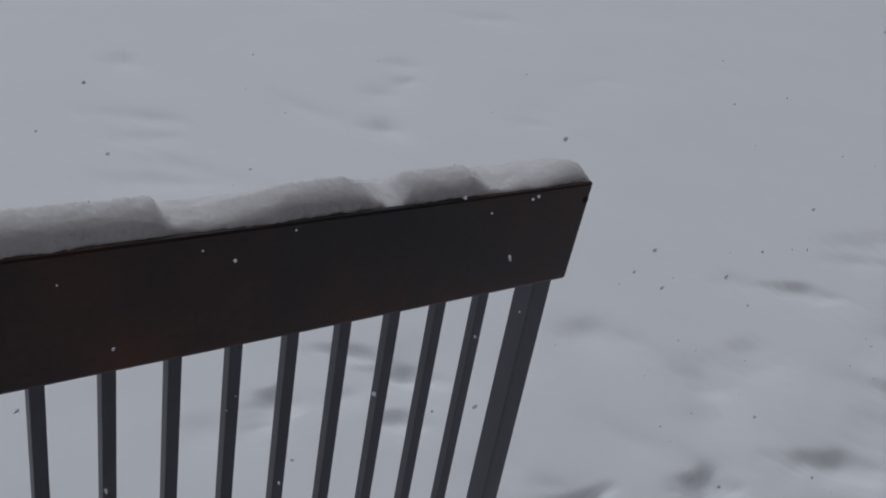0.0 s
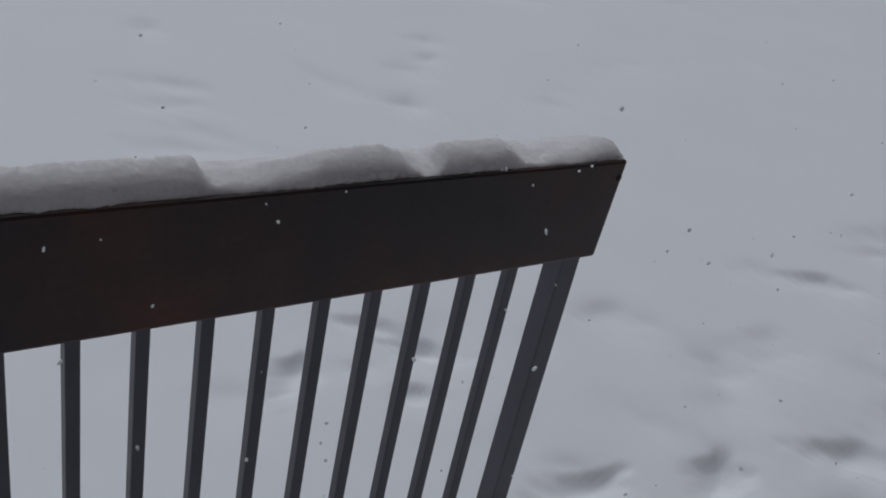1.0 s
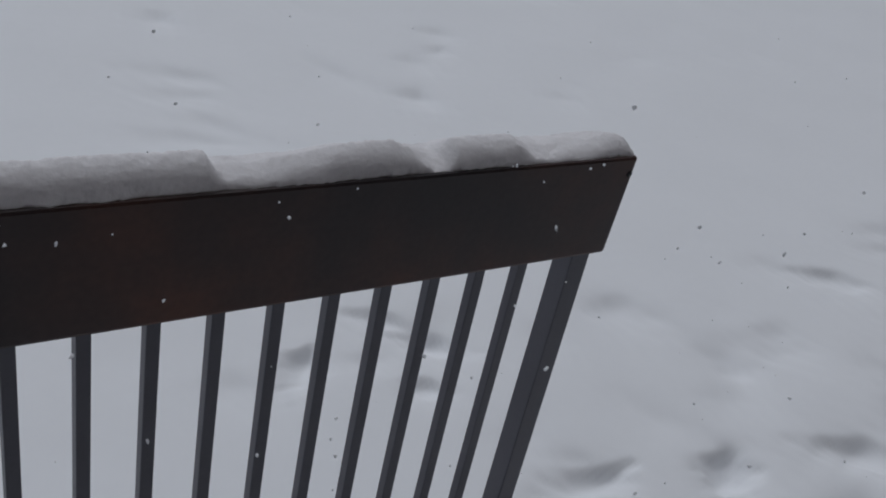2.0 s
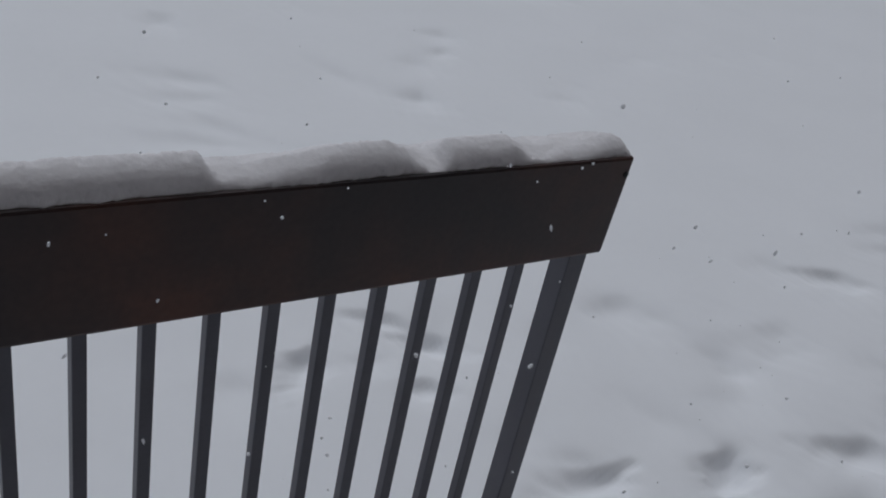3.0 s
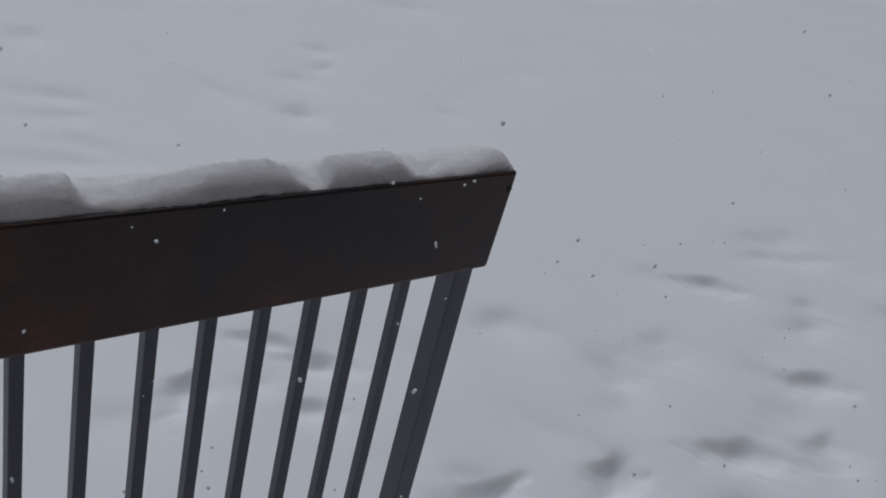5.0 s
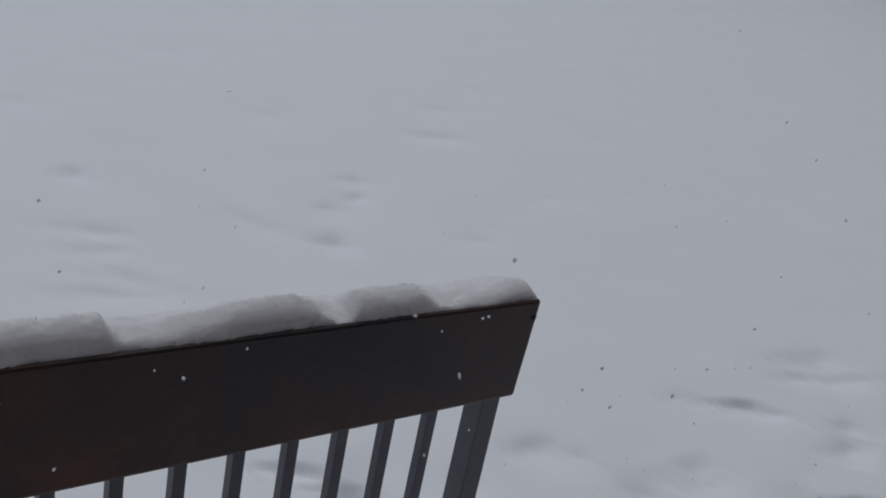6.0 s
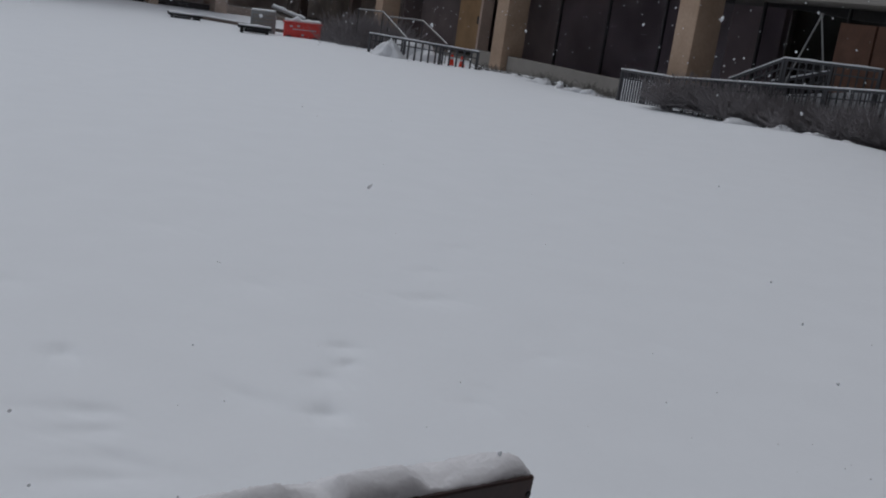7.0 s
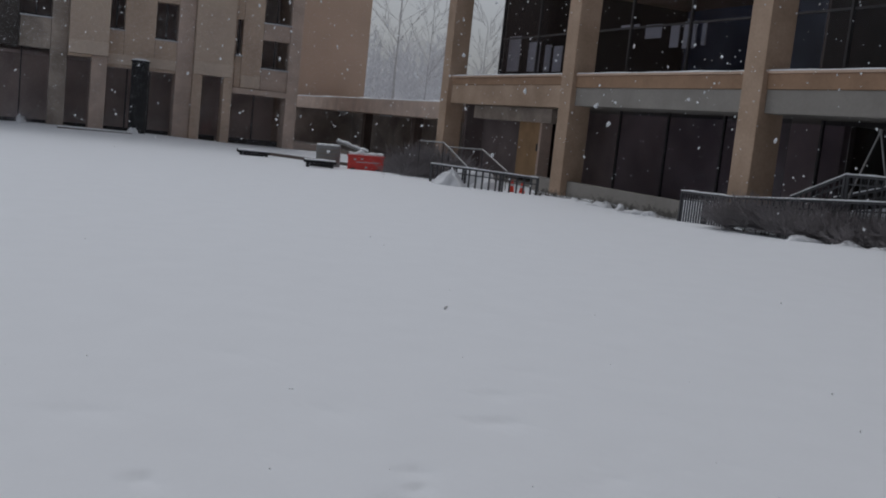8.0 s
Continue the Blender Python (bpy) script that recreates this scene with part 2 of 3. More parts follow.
def build_ground():
    xs, ys = lattice(-600, 600, -0.3, 2.2, 0.011), lattice(-600, 600, -0.5, 1.2, 0.011)
    X, Y = np.meshgrid(xs, ys)
    Z = 0.006 * np.sin(X * 1.7 + 0.6 * np.sin(Y * 1.3)) * np.sin(Y * 1.1 + 0.8) + 0.003 * np.sin(X * 3.9 + Y * 2.3) * np.sin(Y * 3.1 - X)
    far = np.hypot(X + 1, Y + 1)
    Z *= np.clip(1.2 - far / 7, 0.0, 1)
    for x, y, narrow, length, turn, d in FRESH_PRINTS:
        Z -= dent(X, Y, x, y, length, narrow, d * 1.25, 1.1, turn, 4.0)
    for x, y, across, along, d in SOFT:
        Z -= dent(X, Y, x, y, across, along, d * 1.25, 0.9, 30 * math.sin(x * 71 + y * 13))
    # drifts against the fences and the building
    for a, d, w, h in ((52, 22.0, 1.6, 0.16), (56, 19.9, 1.3, 0.09), (59, 18.9, 1.3, 0.13), (62, 18.2, 1.3, 0.14), (66, 17.6, 1.5, 0.14), (44, 27.6, 1.2, 0.10), (33, 31.0, 1.5, 0.08), (19, 43.5, 2.2, 0.12), (23, 42.0, 1.5, 0.05), (14, 44.0, 2.0, 0.1)):
        q = bearing(a, d)
        Z += h * np.exp(-((X - q.x) ** 2 + (Y - q.y) ** 2) / (2 * w * w))
    ny, nx = X.shape
    verts = np.stack([X, Y, Z], -1).reshape(-1, 3)
    i = np.arange(ny * nx).reshape(ny, nx)
    quads = np.stack([i[:-1, :-1], i[:-1, 1:], i[1:, 1:], i[1:, :-1]], -1).reshape(-1, 4)
    me = bpy.data.meshes.new("ground")
    me.vertices.add(len(verts))
    me.vertices.foreach_set("co", verts.ravel())
    me.loops.add(quads.size)
    me.loops.foreach_set("vertex_index", quads.ravel())
    me.polygons.add(len(quads))
    me.polygons.foreach_set("loop_start", np.arange(0, quads.size, 4))
    me.polygons.foreach_set("loop_total", np.full(len(quads), 4))
    me.update(calc_edges=True)
    me.polygons.foreach_set("use_smooth", np.ones(len(quads), dtype=bool))
    me.materials.append(SNOW)
    return tagged(new("ground", me), "smooth fresh snow with faint filled-in footprints", "snow ground", kind="structure")


build_ground()

# ---------------------------------------------------------------- railing
LEAN, SLOPE = 1.0, 3.525
BOARD_H, PITCH = 0.1915, 0.09
railing = thing("railing", pose(0, 0, 0.6976, LEAN, SLOPE, 0), "dark brown railing with a wide top board and square grey bars", "railing")


def upright(bm):
    """Lets bars stand plumb under the sloping board."""
    for v in bm.verts:
        v.co.x -= v.co.z * math.tan(radians(SLOPE - 0.3))
    return bm


def build_railing():
    left, right = -2.35, 0.0865
    bm = boxed(left, right, 0.0, 0.022, 0.0, BOARD_H, bevel=0.0055)
    part("top_board", bm, RAIL, railing, "wide dark brown painted board")
    bm = boxed(left, right - 0.002, 0.0225, 0.095, BOARD_H - 0.028, BOARD_H - 0.002, bevel=0.003)
    part("cap_rail", bm, RAIL, railing)
    for k in range(1, 26):
        x = -PITCH * k + 0.0225 * (1.08 - PITCH * k)
        if x < left + 0.06:
            break
        part("bar", upright(boxed(x - 0.020, x, 0.0225, 0.0425, -0.655, 0.155, bevel=0.0015)), BAR, railing)
    for x in (0.078, left + 0.10):
        part("post", upright(boxed(x - 0.042, x, 0.0225, 0.068, -0.95, 0.158, bevel=0.002)), BAR, railing)
    part("bottom_rail", boxed(left + 0.14, 0.07, 0.0225, 0.0425, -0.68, -0.656, bevel=0.002), BAR, railing)
    bm = bmesh.new()
    tube(bm, (0.077, -0.0015, 0.159), (0.077, 0.004, 0.159), 0.0055, sides=12)
    part("screw", bm, DARK, railing, "small black screw head")


build_railing()


def snow_cap(name, length, depth, height, seed, parent_m, label, step=0.008, rows=12, group="", rough=1.0, square=0.55, lift=0.6, mat=SNOW_CAP, crest=None, ragged=0.25, setback=0.0):
    """A ridge of settled snow along x with an uneven top and ragged lower edges; height(x) gives its thickness."""
    bm = bmesh.new()
    rings = []
    n = int(length / step) + 1
    for i in range(n):
        x = i * length / (n - 1)
        h = height(x)
        ring = []
        for j in range(rows):
            a = math.pi * j / (rows - 1)
            c, s = math.cos(a), math.sin(a)
            yy = -math.copysign(abs(c) ** square, c) * depth / 2
            zz = s ** lift * h if s > 0 else 0.0
            if crest is not None:
                edge = setback * (1 + 0.5 * noise.noise((x * 9, seed, 7)) + 0.15 * noise.noise((x * 60, seed, 3)))
                # steep rounded front up to the crest, then a long slope to the back
                v = 2 * j / (rows - 1)
                if v <= 1:
                    yy, zz = crest - (crest + depth / 2 - edge) * math.cos(v * math.pi / 2), h * math.sin(v * math.pi / 2) ** 0.85
                else:
                    yy, zz = crest + (depth / 2 - crest) * (v - 1), h * (2 - v) ** 0.8
            q = noise.noise((x * 26 + seed, yy * 30, zz * 30)) * 0.0045 * rough + noise.noise((x * 75, yy * 85 + seed, zz * 85)) * 0.0028 * rough + noise.noise((x * 190, yy * 190 + seed, zz * 190)) * 0.0026 * rough + noise.noise((x * 420, yy * 420 + seed, zz * 420)) * 0.0016 * rough
            k = min(1.0, ragged + zz / 0.02)
            ring.append(bm.verts.new((x + q * k, yy + q * k, max(zz + q * k, -0.001))))
        rings.append(ring)
    for a, b in zip(rings, rings[1:]):
        for j in range(rows - 1):
            bm.faces.new((a[j], a[j + 1], b[j + 1], b[j]))
        bm.faces.new((a[rows - 1], a[0], b[0], b[rows - 1]))
    bm.faces.new(rings[0])
    bm.faces.new(rings[-1][::-1])
    bmesh.ops.recalc_face_normals(bm, faces=bm.faces)
    ob = part(name, bm, mat, None, smooth=True)
    ob.matrix_world = parent_m
    return tagged(ob, label, "snow", group)


def stepped(points):
    xs, hs = [p[0] for p in points], [p[1] for p in points]
    return lambda x: float(np.interp(x, xs, hs)) * 0.88


RIDGE = stepped([(-2.35, 0.045), (-1.6, 0.05), (-1.1, 0.044), (-0.92, 0.047), (-0.72, 0.047), (-0.675, 0.045), (-0.655, 0.022), (-0.60, 0.02), (-0.54, 0.03), (-0.49, 0.041),
                 (-0.40, 0.045), (-0.365, 0.034), (-0.325, 0.013), (-0.305, 0.016), (-0.285, 0.039), (-0.17, 0.042), (-0.15, 0.03), (-0.13, 0.017), (-0.03, 0.016), (0.0, 0.024), (0.045, 0.03), (0.07, 0.027), (0.08, 0.018), (0.086, 0.004)])
top_m = railing.matrix_world @ Matrix.Translation((-2.345, 0.051, BOARD_H - 0.0035))
snow_cap("rail_snow", 2.43, 0.098, lambda x: RIDGE(x - 2.345), 3.1, top_m, "ridge of settled snow with gaps along the railing top", step=0.003, rows=30, rough=0.6, mat=SHADED_SNOW, crest=-0.004, ragged=0.7, setback=0.003)

# ---------------------------------------------------------------- building with columns
FAC = pose(13.55, -4.39, 0, 0, 0, -103)
hall = thing("columned_building", FAC, "two-storey tan concrete building with square columns and dark glass", "building")
COLS = (-35.9, -26.66, -18.42, -10.2)


# pale strips set behind the upper panes to draw bright reflections
PALE_STRIPS = ((-35.99, 0.97, 4.1, 5.46), (-34.29, 0.91, 4.08, 5.18), (-32.98, 0.43, 4.07, 5.04), (-32.33, 0.62, 4.06, 4.97), (-28.06, 1.03, 5.35, 5.49), (-26.65, 0.84, 5.01, 5.43), (-25.32, 0.42, 4.7, 5.37), (-24.69, 0.60, 4.65, 5.43), (-23.81, 0.18, 4.72, 5.36),)


def build_hall():
    for u in COLS:
        part("column", boxed(u, u + 0.67, 0.0, 0.72, -0.4, 11.0, bevel=0.02), TAN, hall)
    for u0, u1, plain in ((COLS[0] + 0.672, COLS[1] - 0.002, True), (COLS[1] + 0.672, COLS[2] - 0.002, False), (COLS[2] + 0.672, COLS[3] - 0.002, False), (COLS[3] + 0.672, -3.0, False)):
        if plain:
            part("beam", boxed(u0, u1, 0.16, 0.66, 2.62, 3.30, bevel=0.015), TAN, hall)
            part("upper_band", boxed(u0, u1, 0.14, 0.62, 3.304, 3.56, bevel=0.015), BROWN, hall, "brown band above the beam")
        else:
            part("beam", boxed(u0, u1, 0.16, 0.66, 2.70, 3.22, bevel=0.015), GREY, hall, "grey concrete lower beam")
            part("upper_band", boxed(u0, u1, 0.13, 0.62, 3.224, 3.56, bevel=0.015), BROWN, hall, "brown band above the beam")
        part("coping", boxed(u0, u1, 0.10, 0.70, 3.564, 3.62, bevel=0.01), TAN_L, hall)
    # upper glazing set back behind the parapet
    part("upper_floor", boxed(-35.2, -2.0, 0.72, 12.0, 2.72, 3.0), GREY, hall)
    part("upper_roof", boxed(-36.2, -2.0, 2.4, 12.0, 7.6, 8.1), TAN, hall)
    part("upper_end_wall", boxed(-36.2, -36.05, 2.6, 12.0, 3.004, 7.596), FRAME, hall)
    part("upper_back_wall", boxed(-36.0, -19.0, 11.0, 11.3, 3.004, 7.596), OFFICE, hall)
    part("upper_back_wall", boxed(-18.99, -2.0, 8.0, 8.3, 3.01, 7.596), OFFICE, hall)
    # dark partition and floor sheet, added to deepen the shade in this bay
    part("added_partition", boxed(-18.99, -18.9, 2.7, 7.99, 3.01, 7.596), BROWN_D, hall)
    part("added_dark_floor", boxed(-18.89, -2.0, 2.6, 7.99, 3.004, 3.012), BROWN_D, hall)
    part("upper_end_wall", boxed(-2.0, -1.8, 2.6, 12.0, 2.72, 7.596), TAN, hall)
    u = -36.2
    while u < -3.0:
        win = part("upper_window", boxed(u, u + 0.07, 2.47, 2.57, 3.004, 7.596), FRAME, hall)
        part("pane", boxed(u + 0.094, u + 3.026, 2.51, 2.53, 3.06, 7.54), GLASS, win).visible_shadow = False
        part("rail", boxed(u + 0.094, u + 3.026, 2.5, 2.55, 5.3, 5.36), FRAME, win)
        u += 3.03
    for u, w, z0, z1 in PALE_STRIPS:
        part("pale_strip", boxed(u, u + w, 2.75, 2.78, z0, z1), PALE_GREY, hall, "pale upright strip in place of a reflection in the glass")
    for u in (-35.2, -2.2):
        part("end_wall", boxed(u, u + 0.2, 0.8, 5.99, 0.124, 2.696), INSIDE, hall)
    # ground floor: recess, glazing, low wall
    part("recess_back", boxed(-35.2, -18.6, 3.4, 3.6, -0.4, 2.696), ROOM, hall)
    # this bay's darkness is painted into its back wall and partition
    part("recess_back", boxed(-18.59, -2.0, 6.0, 6.2, -0.4, 2.696), SHADE_DARK, hall)
    part("recess_partition", boxed(-18.6, -18.45, 3.61, 5.99, 0.124, 2.696), SHADE_DARK, hall)
    part("recess_floor", boxed(-35.2, -2.0, 0.8, 5.99, -0.2, 0.12), GREY, hall)
    for u0, u1 in ((COLS[1] + 0.9, COLS[2] - 0.1), (COLS[2] + 0.9, COLS[3] - 0.1)):
        part("low_wall", boxed(u0 - 0.2, u1 + 0.1, 0.2, 0.45, -0.3, 0.46, bevel=0.015), GREY, hall, "low grey concrete wall")
        n = 3
        for i in range(n):
            w = (u1 - u0) / n
            win = part("lower_window", boxed(u0 + i * w, u0 + i * w + 0.05, 1.62, 1.70, 0.124, 2.696), FRAME, hall)
            part("pane", boxed(u0 + i * w + 0.054, u0 + (i + 1) * w - 0.004, 1.65, 1.67, 0.18, 2.69), GLASS, win).visible_shadow = False
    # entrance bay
    part("lintel", boxed(-34.6, -28.6, 0.9, 1.5, 2.15, 2.615, bevel=0.01), DARK_CONC, hall)
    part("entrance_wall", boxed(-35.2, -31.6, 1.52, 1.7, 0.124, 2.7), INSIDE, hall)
    door = part("door_1", boxed(-31.15, -29.5, 1.1, 1.16, 0.3, 2.6, bevel=0.01), WOOD, hall, "amber wooden door leaf")
    part("handle", boxed(-29.7, -29.65, 1.04, 1.1, 1.2, 1.45), STEEL, door)
    part("door_jamb", boxed(-29.49, -29.36, 1.0, 1.4, 0.124, 2.7), STONE, hall)
    part("entrance_base", boxed(COLS[1] - 1.6, COLS[1] - 0.01, 0.2, 0.4, -0.3, 0.45), GREY, hall)
    # wooden doors in the far bay
    for u in (-15.05, -14.1, -13.15):
        part("wood_panel", boxed(u, u + 0.9, 1.4, 1.46, 0.3, 2.4, bevel=0.008), WOOD_D, hall, "reddish wooden panel")


build_hall()


def strip_snow(u0, u1, y0, y1, z, h, seed, label, m=FAC):
    d = y1 - y0
    f = lambda x: h * (0.75 + 0.5 * noise.noise((x * 0.8, seed, 0)))
    return snow_cap("ledge_snow", u1 - u0, d, f, seed, m @ Matrix.Translation((u0, (y0 + y1) / 2, z)), label, step=0.12, rows=8, group="snow on ledges")


strip_snow(COLS[0] + 0.7, COLS[1] - 0.02, 0.1, 0.7, 3.62, 0.06, 1.0, "thin snow lying on the parapet")
strip_snow(COLS[1] + 0.7, COLS[2] - 0.02, 0.1, 0.7, 3.62, 0.06, 2.0, "thin snow lying on the parapet")
strip_snow(COLS[2] + 0.7, COLS[3] - 0.02, 0.1, 0.7, 3.62, 0.06, 3.0, "thin snow lying on the parapet")

# low link with a flat roof
link = thing("link_building", FAC, "low grey-tan covered walkway with a flat snowy roof", "walkway")


def build_link():
    part("roof_slab", boxed(-57.9, -35.92, 0.05, 4.0, 1.98, 2.62, bevel=0.02), STONE, link)
    part("back_wall", boxed(-57.9, -35.92, 3.7, 3.9, -0.4, 1.976), WALK, link)
    part("floor_slab", boxed(-57.9, -35.92, 0.0, 3.69, -0.4, 0.02), GREY, link)
    # dark strip added over the white ground before the walkway
    part("dark_strip", boxed(-57.9, -44.1, -3.4, -0.004, -0.4, 0.02), BROWN_D, link, "dark brown strip of ground before the walkway")
    for u in (-50.0, -43.0):
        part("pier", boxed(u, u + 0.4, 1.7, 2.1, 0.024, 1.976), BROWN_D, link)
    for u in (-52.0, -45.5):
        part("ceiling_lamp", boxed(u, u + 1.4, 1.0, 1.15, 1.90, 1.972), PALE_GREY, link)


build_link()
strip_snow(-57.8, -35.95, 0.05, 1.2, 2.62, 0.09, 5.0, "snow lying along the walkway roof edge")

# plain wing wall behind the link
wing = thing("wing_building", FAC, "tall plain pale tan wall of a building wing", "building")
part("wall", boxed(-66.0, -58.0, -0.6, 4.3, 2.63, 16.0), TAN_L, wing)
part("lower_wall", boxed(-66.0, -58.05, -0.6, 4.3, -0.4, 2.626), WALK, wing)

# ---------------------------------------------------------------- building with bays
LB = FAC @ pose(-44.0, 0, 0, 0, 0, 90)
annex = thing("bay_building", LB, "tan concrete building with piers and small dark windows", "building")


def build_annex():
    """Local x runs along the face, y goes into the building."""
    def wall(x0, x1, z0, z1, y0=0.0, y1=0.6, mat=WORN, name="wall"):
        return part(name, boxed(x0, x1, y0, y1, z0, z1, bevel=0.012), mat, annex)

    top = 12.0
    # upper walls, pieced round the windows
    # the shade at this end is painted into the wall
    wall(-19.0, -14.95, 3.15, top, 0.5, 1.0, SHADE_DARK)
    wall(-14.9, -13.75, 3.15, 4.40, 0.1, 0.6, DARK_CONC)
    wall(-14.9, -13.75, 5.9, top, 0.1, 0.6, DARK_CONC)
    wall(-13.74, -13.1, -0.3, top, 0.0, 0.8, DARK_CONC, "pier")
    wall(-13.08, -11.56, 3.1, top, -0.55, 0.3, WORN_L, "bay")
    wall(-11.55, -10.95, 3.0, 4.27, 0.0, 0.5)
    wall(-11.55, -10.95, 5.6, top, 0.0, 0.5)
    wall(-10.94, -9.7, 2.84, top, 0.0, 0.5, WORN)
    wall(-9.69, -8.79, 2.84, 4.08, 0.0, 0.5)
    wall(-9.69, -8.79, 5.6, top, 0.0, 0.5)
    wall(-8.78, -8.1, -0.3, top, 0.0, 0.9, STONE, "pier")
    wall(-8.09, -7.68, -0.3, 2.81, -0.2, 0.9, WORN, "pier")
    wall(-8.08, -6.45, 2.82, top, -0.25, 0.5, WORN_L, "bay")
    wall(-6.43, -6.32, 2.45, top, 0.1, 0.5)
    wall(-6.31, -6.05, 2.45, 3.84, 0.1, 0.5)
    wall(-6.31, -6.05, 5.36, top, 0.1, 0.5)
    wall(-6.04, -5.15, 2.45, top, 0.1, 0.5)
    wall(-5.14, -3.98, 2.45, 3.40, 0.1, 0.5, STONE)
    wall(-5.14, -3.98, 4.62, 5.36, 0.1, 0.5, STONE)
    wall(-5.14, -3.98, 6.8, top, 0.1, 0.5)
    wall(-3.97, -3.45, -0.3, top, 0.0, 8.0, STONE, "pier")
    wall(-12.16, -11.57, -0.3, 3.09, -0.3, 0.5, STONE, "pier")
    wall(-6.78, -6.40, -0.3, 2.81, -0.2, 0.5, WORN, "pier")
    wall(-13.09, -12.17, 2.98, 3.09, -0.4, 0.4)
    wall(-11.56, -8.8, 2.72, 2.835, 0.0, 0.5)
    wall(-6.39, -3.98, 2.20, 2.44, -0.05, 0.5, STONE, "band")
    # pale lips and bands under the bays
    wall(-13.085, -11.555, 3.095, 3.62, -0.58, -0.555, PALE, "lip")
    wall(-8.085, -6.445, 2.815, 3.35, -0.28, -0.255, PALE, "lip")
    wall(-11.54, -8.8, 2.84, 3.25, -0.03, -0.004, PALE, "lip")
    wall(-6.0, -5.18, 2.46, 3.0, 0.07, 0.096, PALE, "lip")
    # windows
    for x0, x1, z0, z1 in ((-14.9, -13.76, 4.41, 5.89), (-11.54, -10.96, 4.28, 5.59), (-9.68, -8.8, 4.09, 5.59), (-6.3, -6.06, 3.85, 5.35), (-5.13, -3.99, 3.41, 4.61), (-5.13, -3.99, 5.37, 6.79)):
        w = part("window_frame", boxed(x0, x1, 0.30, 0.36, z0, z0 + 0.06), FRAME, annex)
        part("pane", boxed(x0, x1, 0.32, 0.34, z0 + 0.062, z1), CLEAR, w).visible_shadow = False
        part("mullion", boxed((x0 + x1) / 2 - 0.025, (x0 + x1) / 2 + 0.025, 0.28, 0.31, z0 + 0.062, z1), FRAME, w)
        part("sill", boxed(x0 - 0.05, x1 + 0.05, -0.06, 0.28, z0 - 0.06, z0 - 0.004), PALE_GREY, w, "snow-dusted sill")
    # ground floor: dark glazed openings
    for x0, x1, z1 in ((-19.0, -13.75, 3.14), (-13.09, -12.17, 2.97), (-11.56, -8.8, 2.71), (-7.67, -6.8, 2.81), (-6.39, -3.98, 2.19)):
        w = part("opening_frame", boxed(x0, x1, 0.9, 1.0, -0.2, 0.25), FRAME, annex)
        n = max(1, round((x1 - x0) / 1.1))
        for i in range(n):
            s = (x1 - x0) / n
            part("pane", boxed(x0 + i * s + 0.03, x0 + (i + 1) * s - 0.03, 0.94, 0.96, 0.25, z1), CLEAR, w).visible_shadow = False
            part("mullion", boxed(x0 + i * s - 0.028, x0 + i * s + 0.028, 0.9, 1.0, 0.25, z1), FRAME, w)
    part("back_wall", boxed(-19.0, -3.98, 2.2, 2.5, -0.3, top), LOBBY, annex)
    part("side_wall", boxed(-19.2, -19.01, 0.5, 2.5, -0.3, top), LOBBY, annex)
    part("floor_slab", boxed(-19.0, -3.98, 1.02, 2.19, 2.86, 2.98), LOBBY, annex)
    part("roof", boxed(-19.2, -3.98, 0.0, 2.5, top + 0.004, top + 0.3), GREY, annex)
    part("low_kerb", boxed(-13.4, -10.6, -2.2, -1.8, -0.3, 0.14, bevel=0.02), BROWN_D, annex)


build_annex()

# free-standing dark pillar
q = bearing(19.2, 43.2)
pillar = thing("dark_pillar", pose(q.x, q.y, 0), "dark round pillar with a cap of snow", "pillar")
part("shaft", tubed((0, 0, -0.3), (0, 0, 3.0), 0.345, sides=24), DARK, pillar, smooth=False)
part("collar", tubed((0, 0, 3.0), (0, 0, 3.06), 0.37, sides=24), DARK, pillar)
cap = bmesh.new()
bmesh.ops.create_uvsphere(cap, u_segments=18, v_segments=10, radius=0.36, matrix=Matrix.Translation((0, 0, 3.06)) @ Matrix.Diagonal((1, 1, 0.25, 1)))
cap = part("pillar_snow", cap, SNOW_CAP, None, smooth=True)
cap.matrix_world = pose(q.x, q.y, 0)
tagged(cap, "low dome of snow on the pillar top", "snow")

# unseen wall and ceiling behind the viewpoint, added to cut light on near faces
tagged(part("wall_behind", boxed(-9, 13.2, -2.7, -2.3, -0.4, 18.0), UNSEEN_WALL), "plain unseen wall that blocks light from behind", "wall", kind="structure")
tagged(part("ceiling", boxed(-9, 3.0, -2.296, -1.15, 2.65, 2.8), UNSEEN_WALL), "plain unseen ceiling that blocks light from above", "ceiling", kind="structure")
snow_cap("kerb_snow", 2.8, 0.42, lambda x: 0.05 + 0.03 * noise.noise((x, 2, 0)), 12.0, LB @ Matrix.Translation((-13.4, -2.0, 0.14)), "snow lying along a low stone kerb", step=0.1, rows=8)


# ---------------------------------------------------------------- thin stems
def stems_mesh(name, stems, mat, sides=3):
    """Tapered prisms (a, b, r0, r1) as one mesh."""
    verts, faces = [], []
    ring = [(math.cos(2 * math.pi * k / sides), math.sin(2 * math.pi * k / sides)) for k in range(sides)]
    for a, b, r0, r1 in stems:
        way = (b - a).normalized()
        u = way.orthogonal().normalized()
        v = way.cross(u)
        n = len(verts)
        verts += [a + (u * c + v * s) * r0 for c, s in ring] + [b + (u * c + v * s) * r1 for c, s in ring]
        faces += [(n + k, n + (k + 1) % sides, n + sides + (k + 1) % sides, n + sides + k) for k in range(sides)]
        faces += [tuple(n + k for k in range(sides))[::-1], tuple(n + sides + k for k in range(sides))]
    me = bpy.data.meshes.new(name)
    me.from_pydata([tuple(v) for v in verts], [], faces)
    me.materials.append(mat)
    return new(name, me)


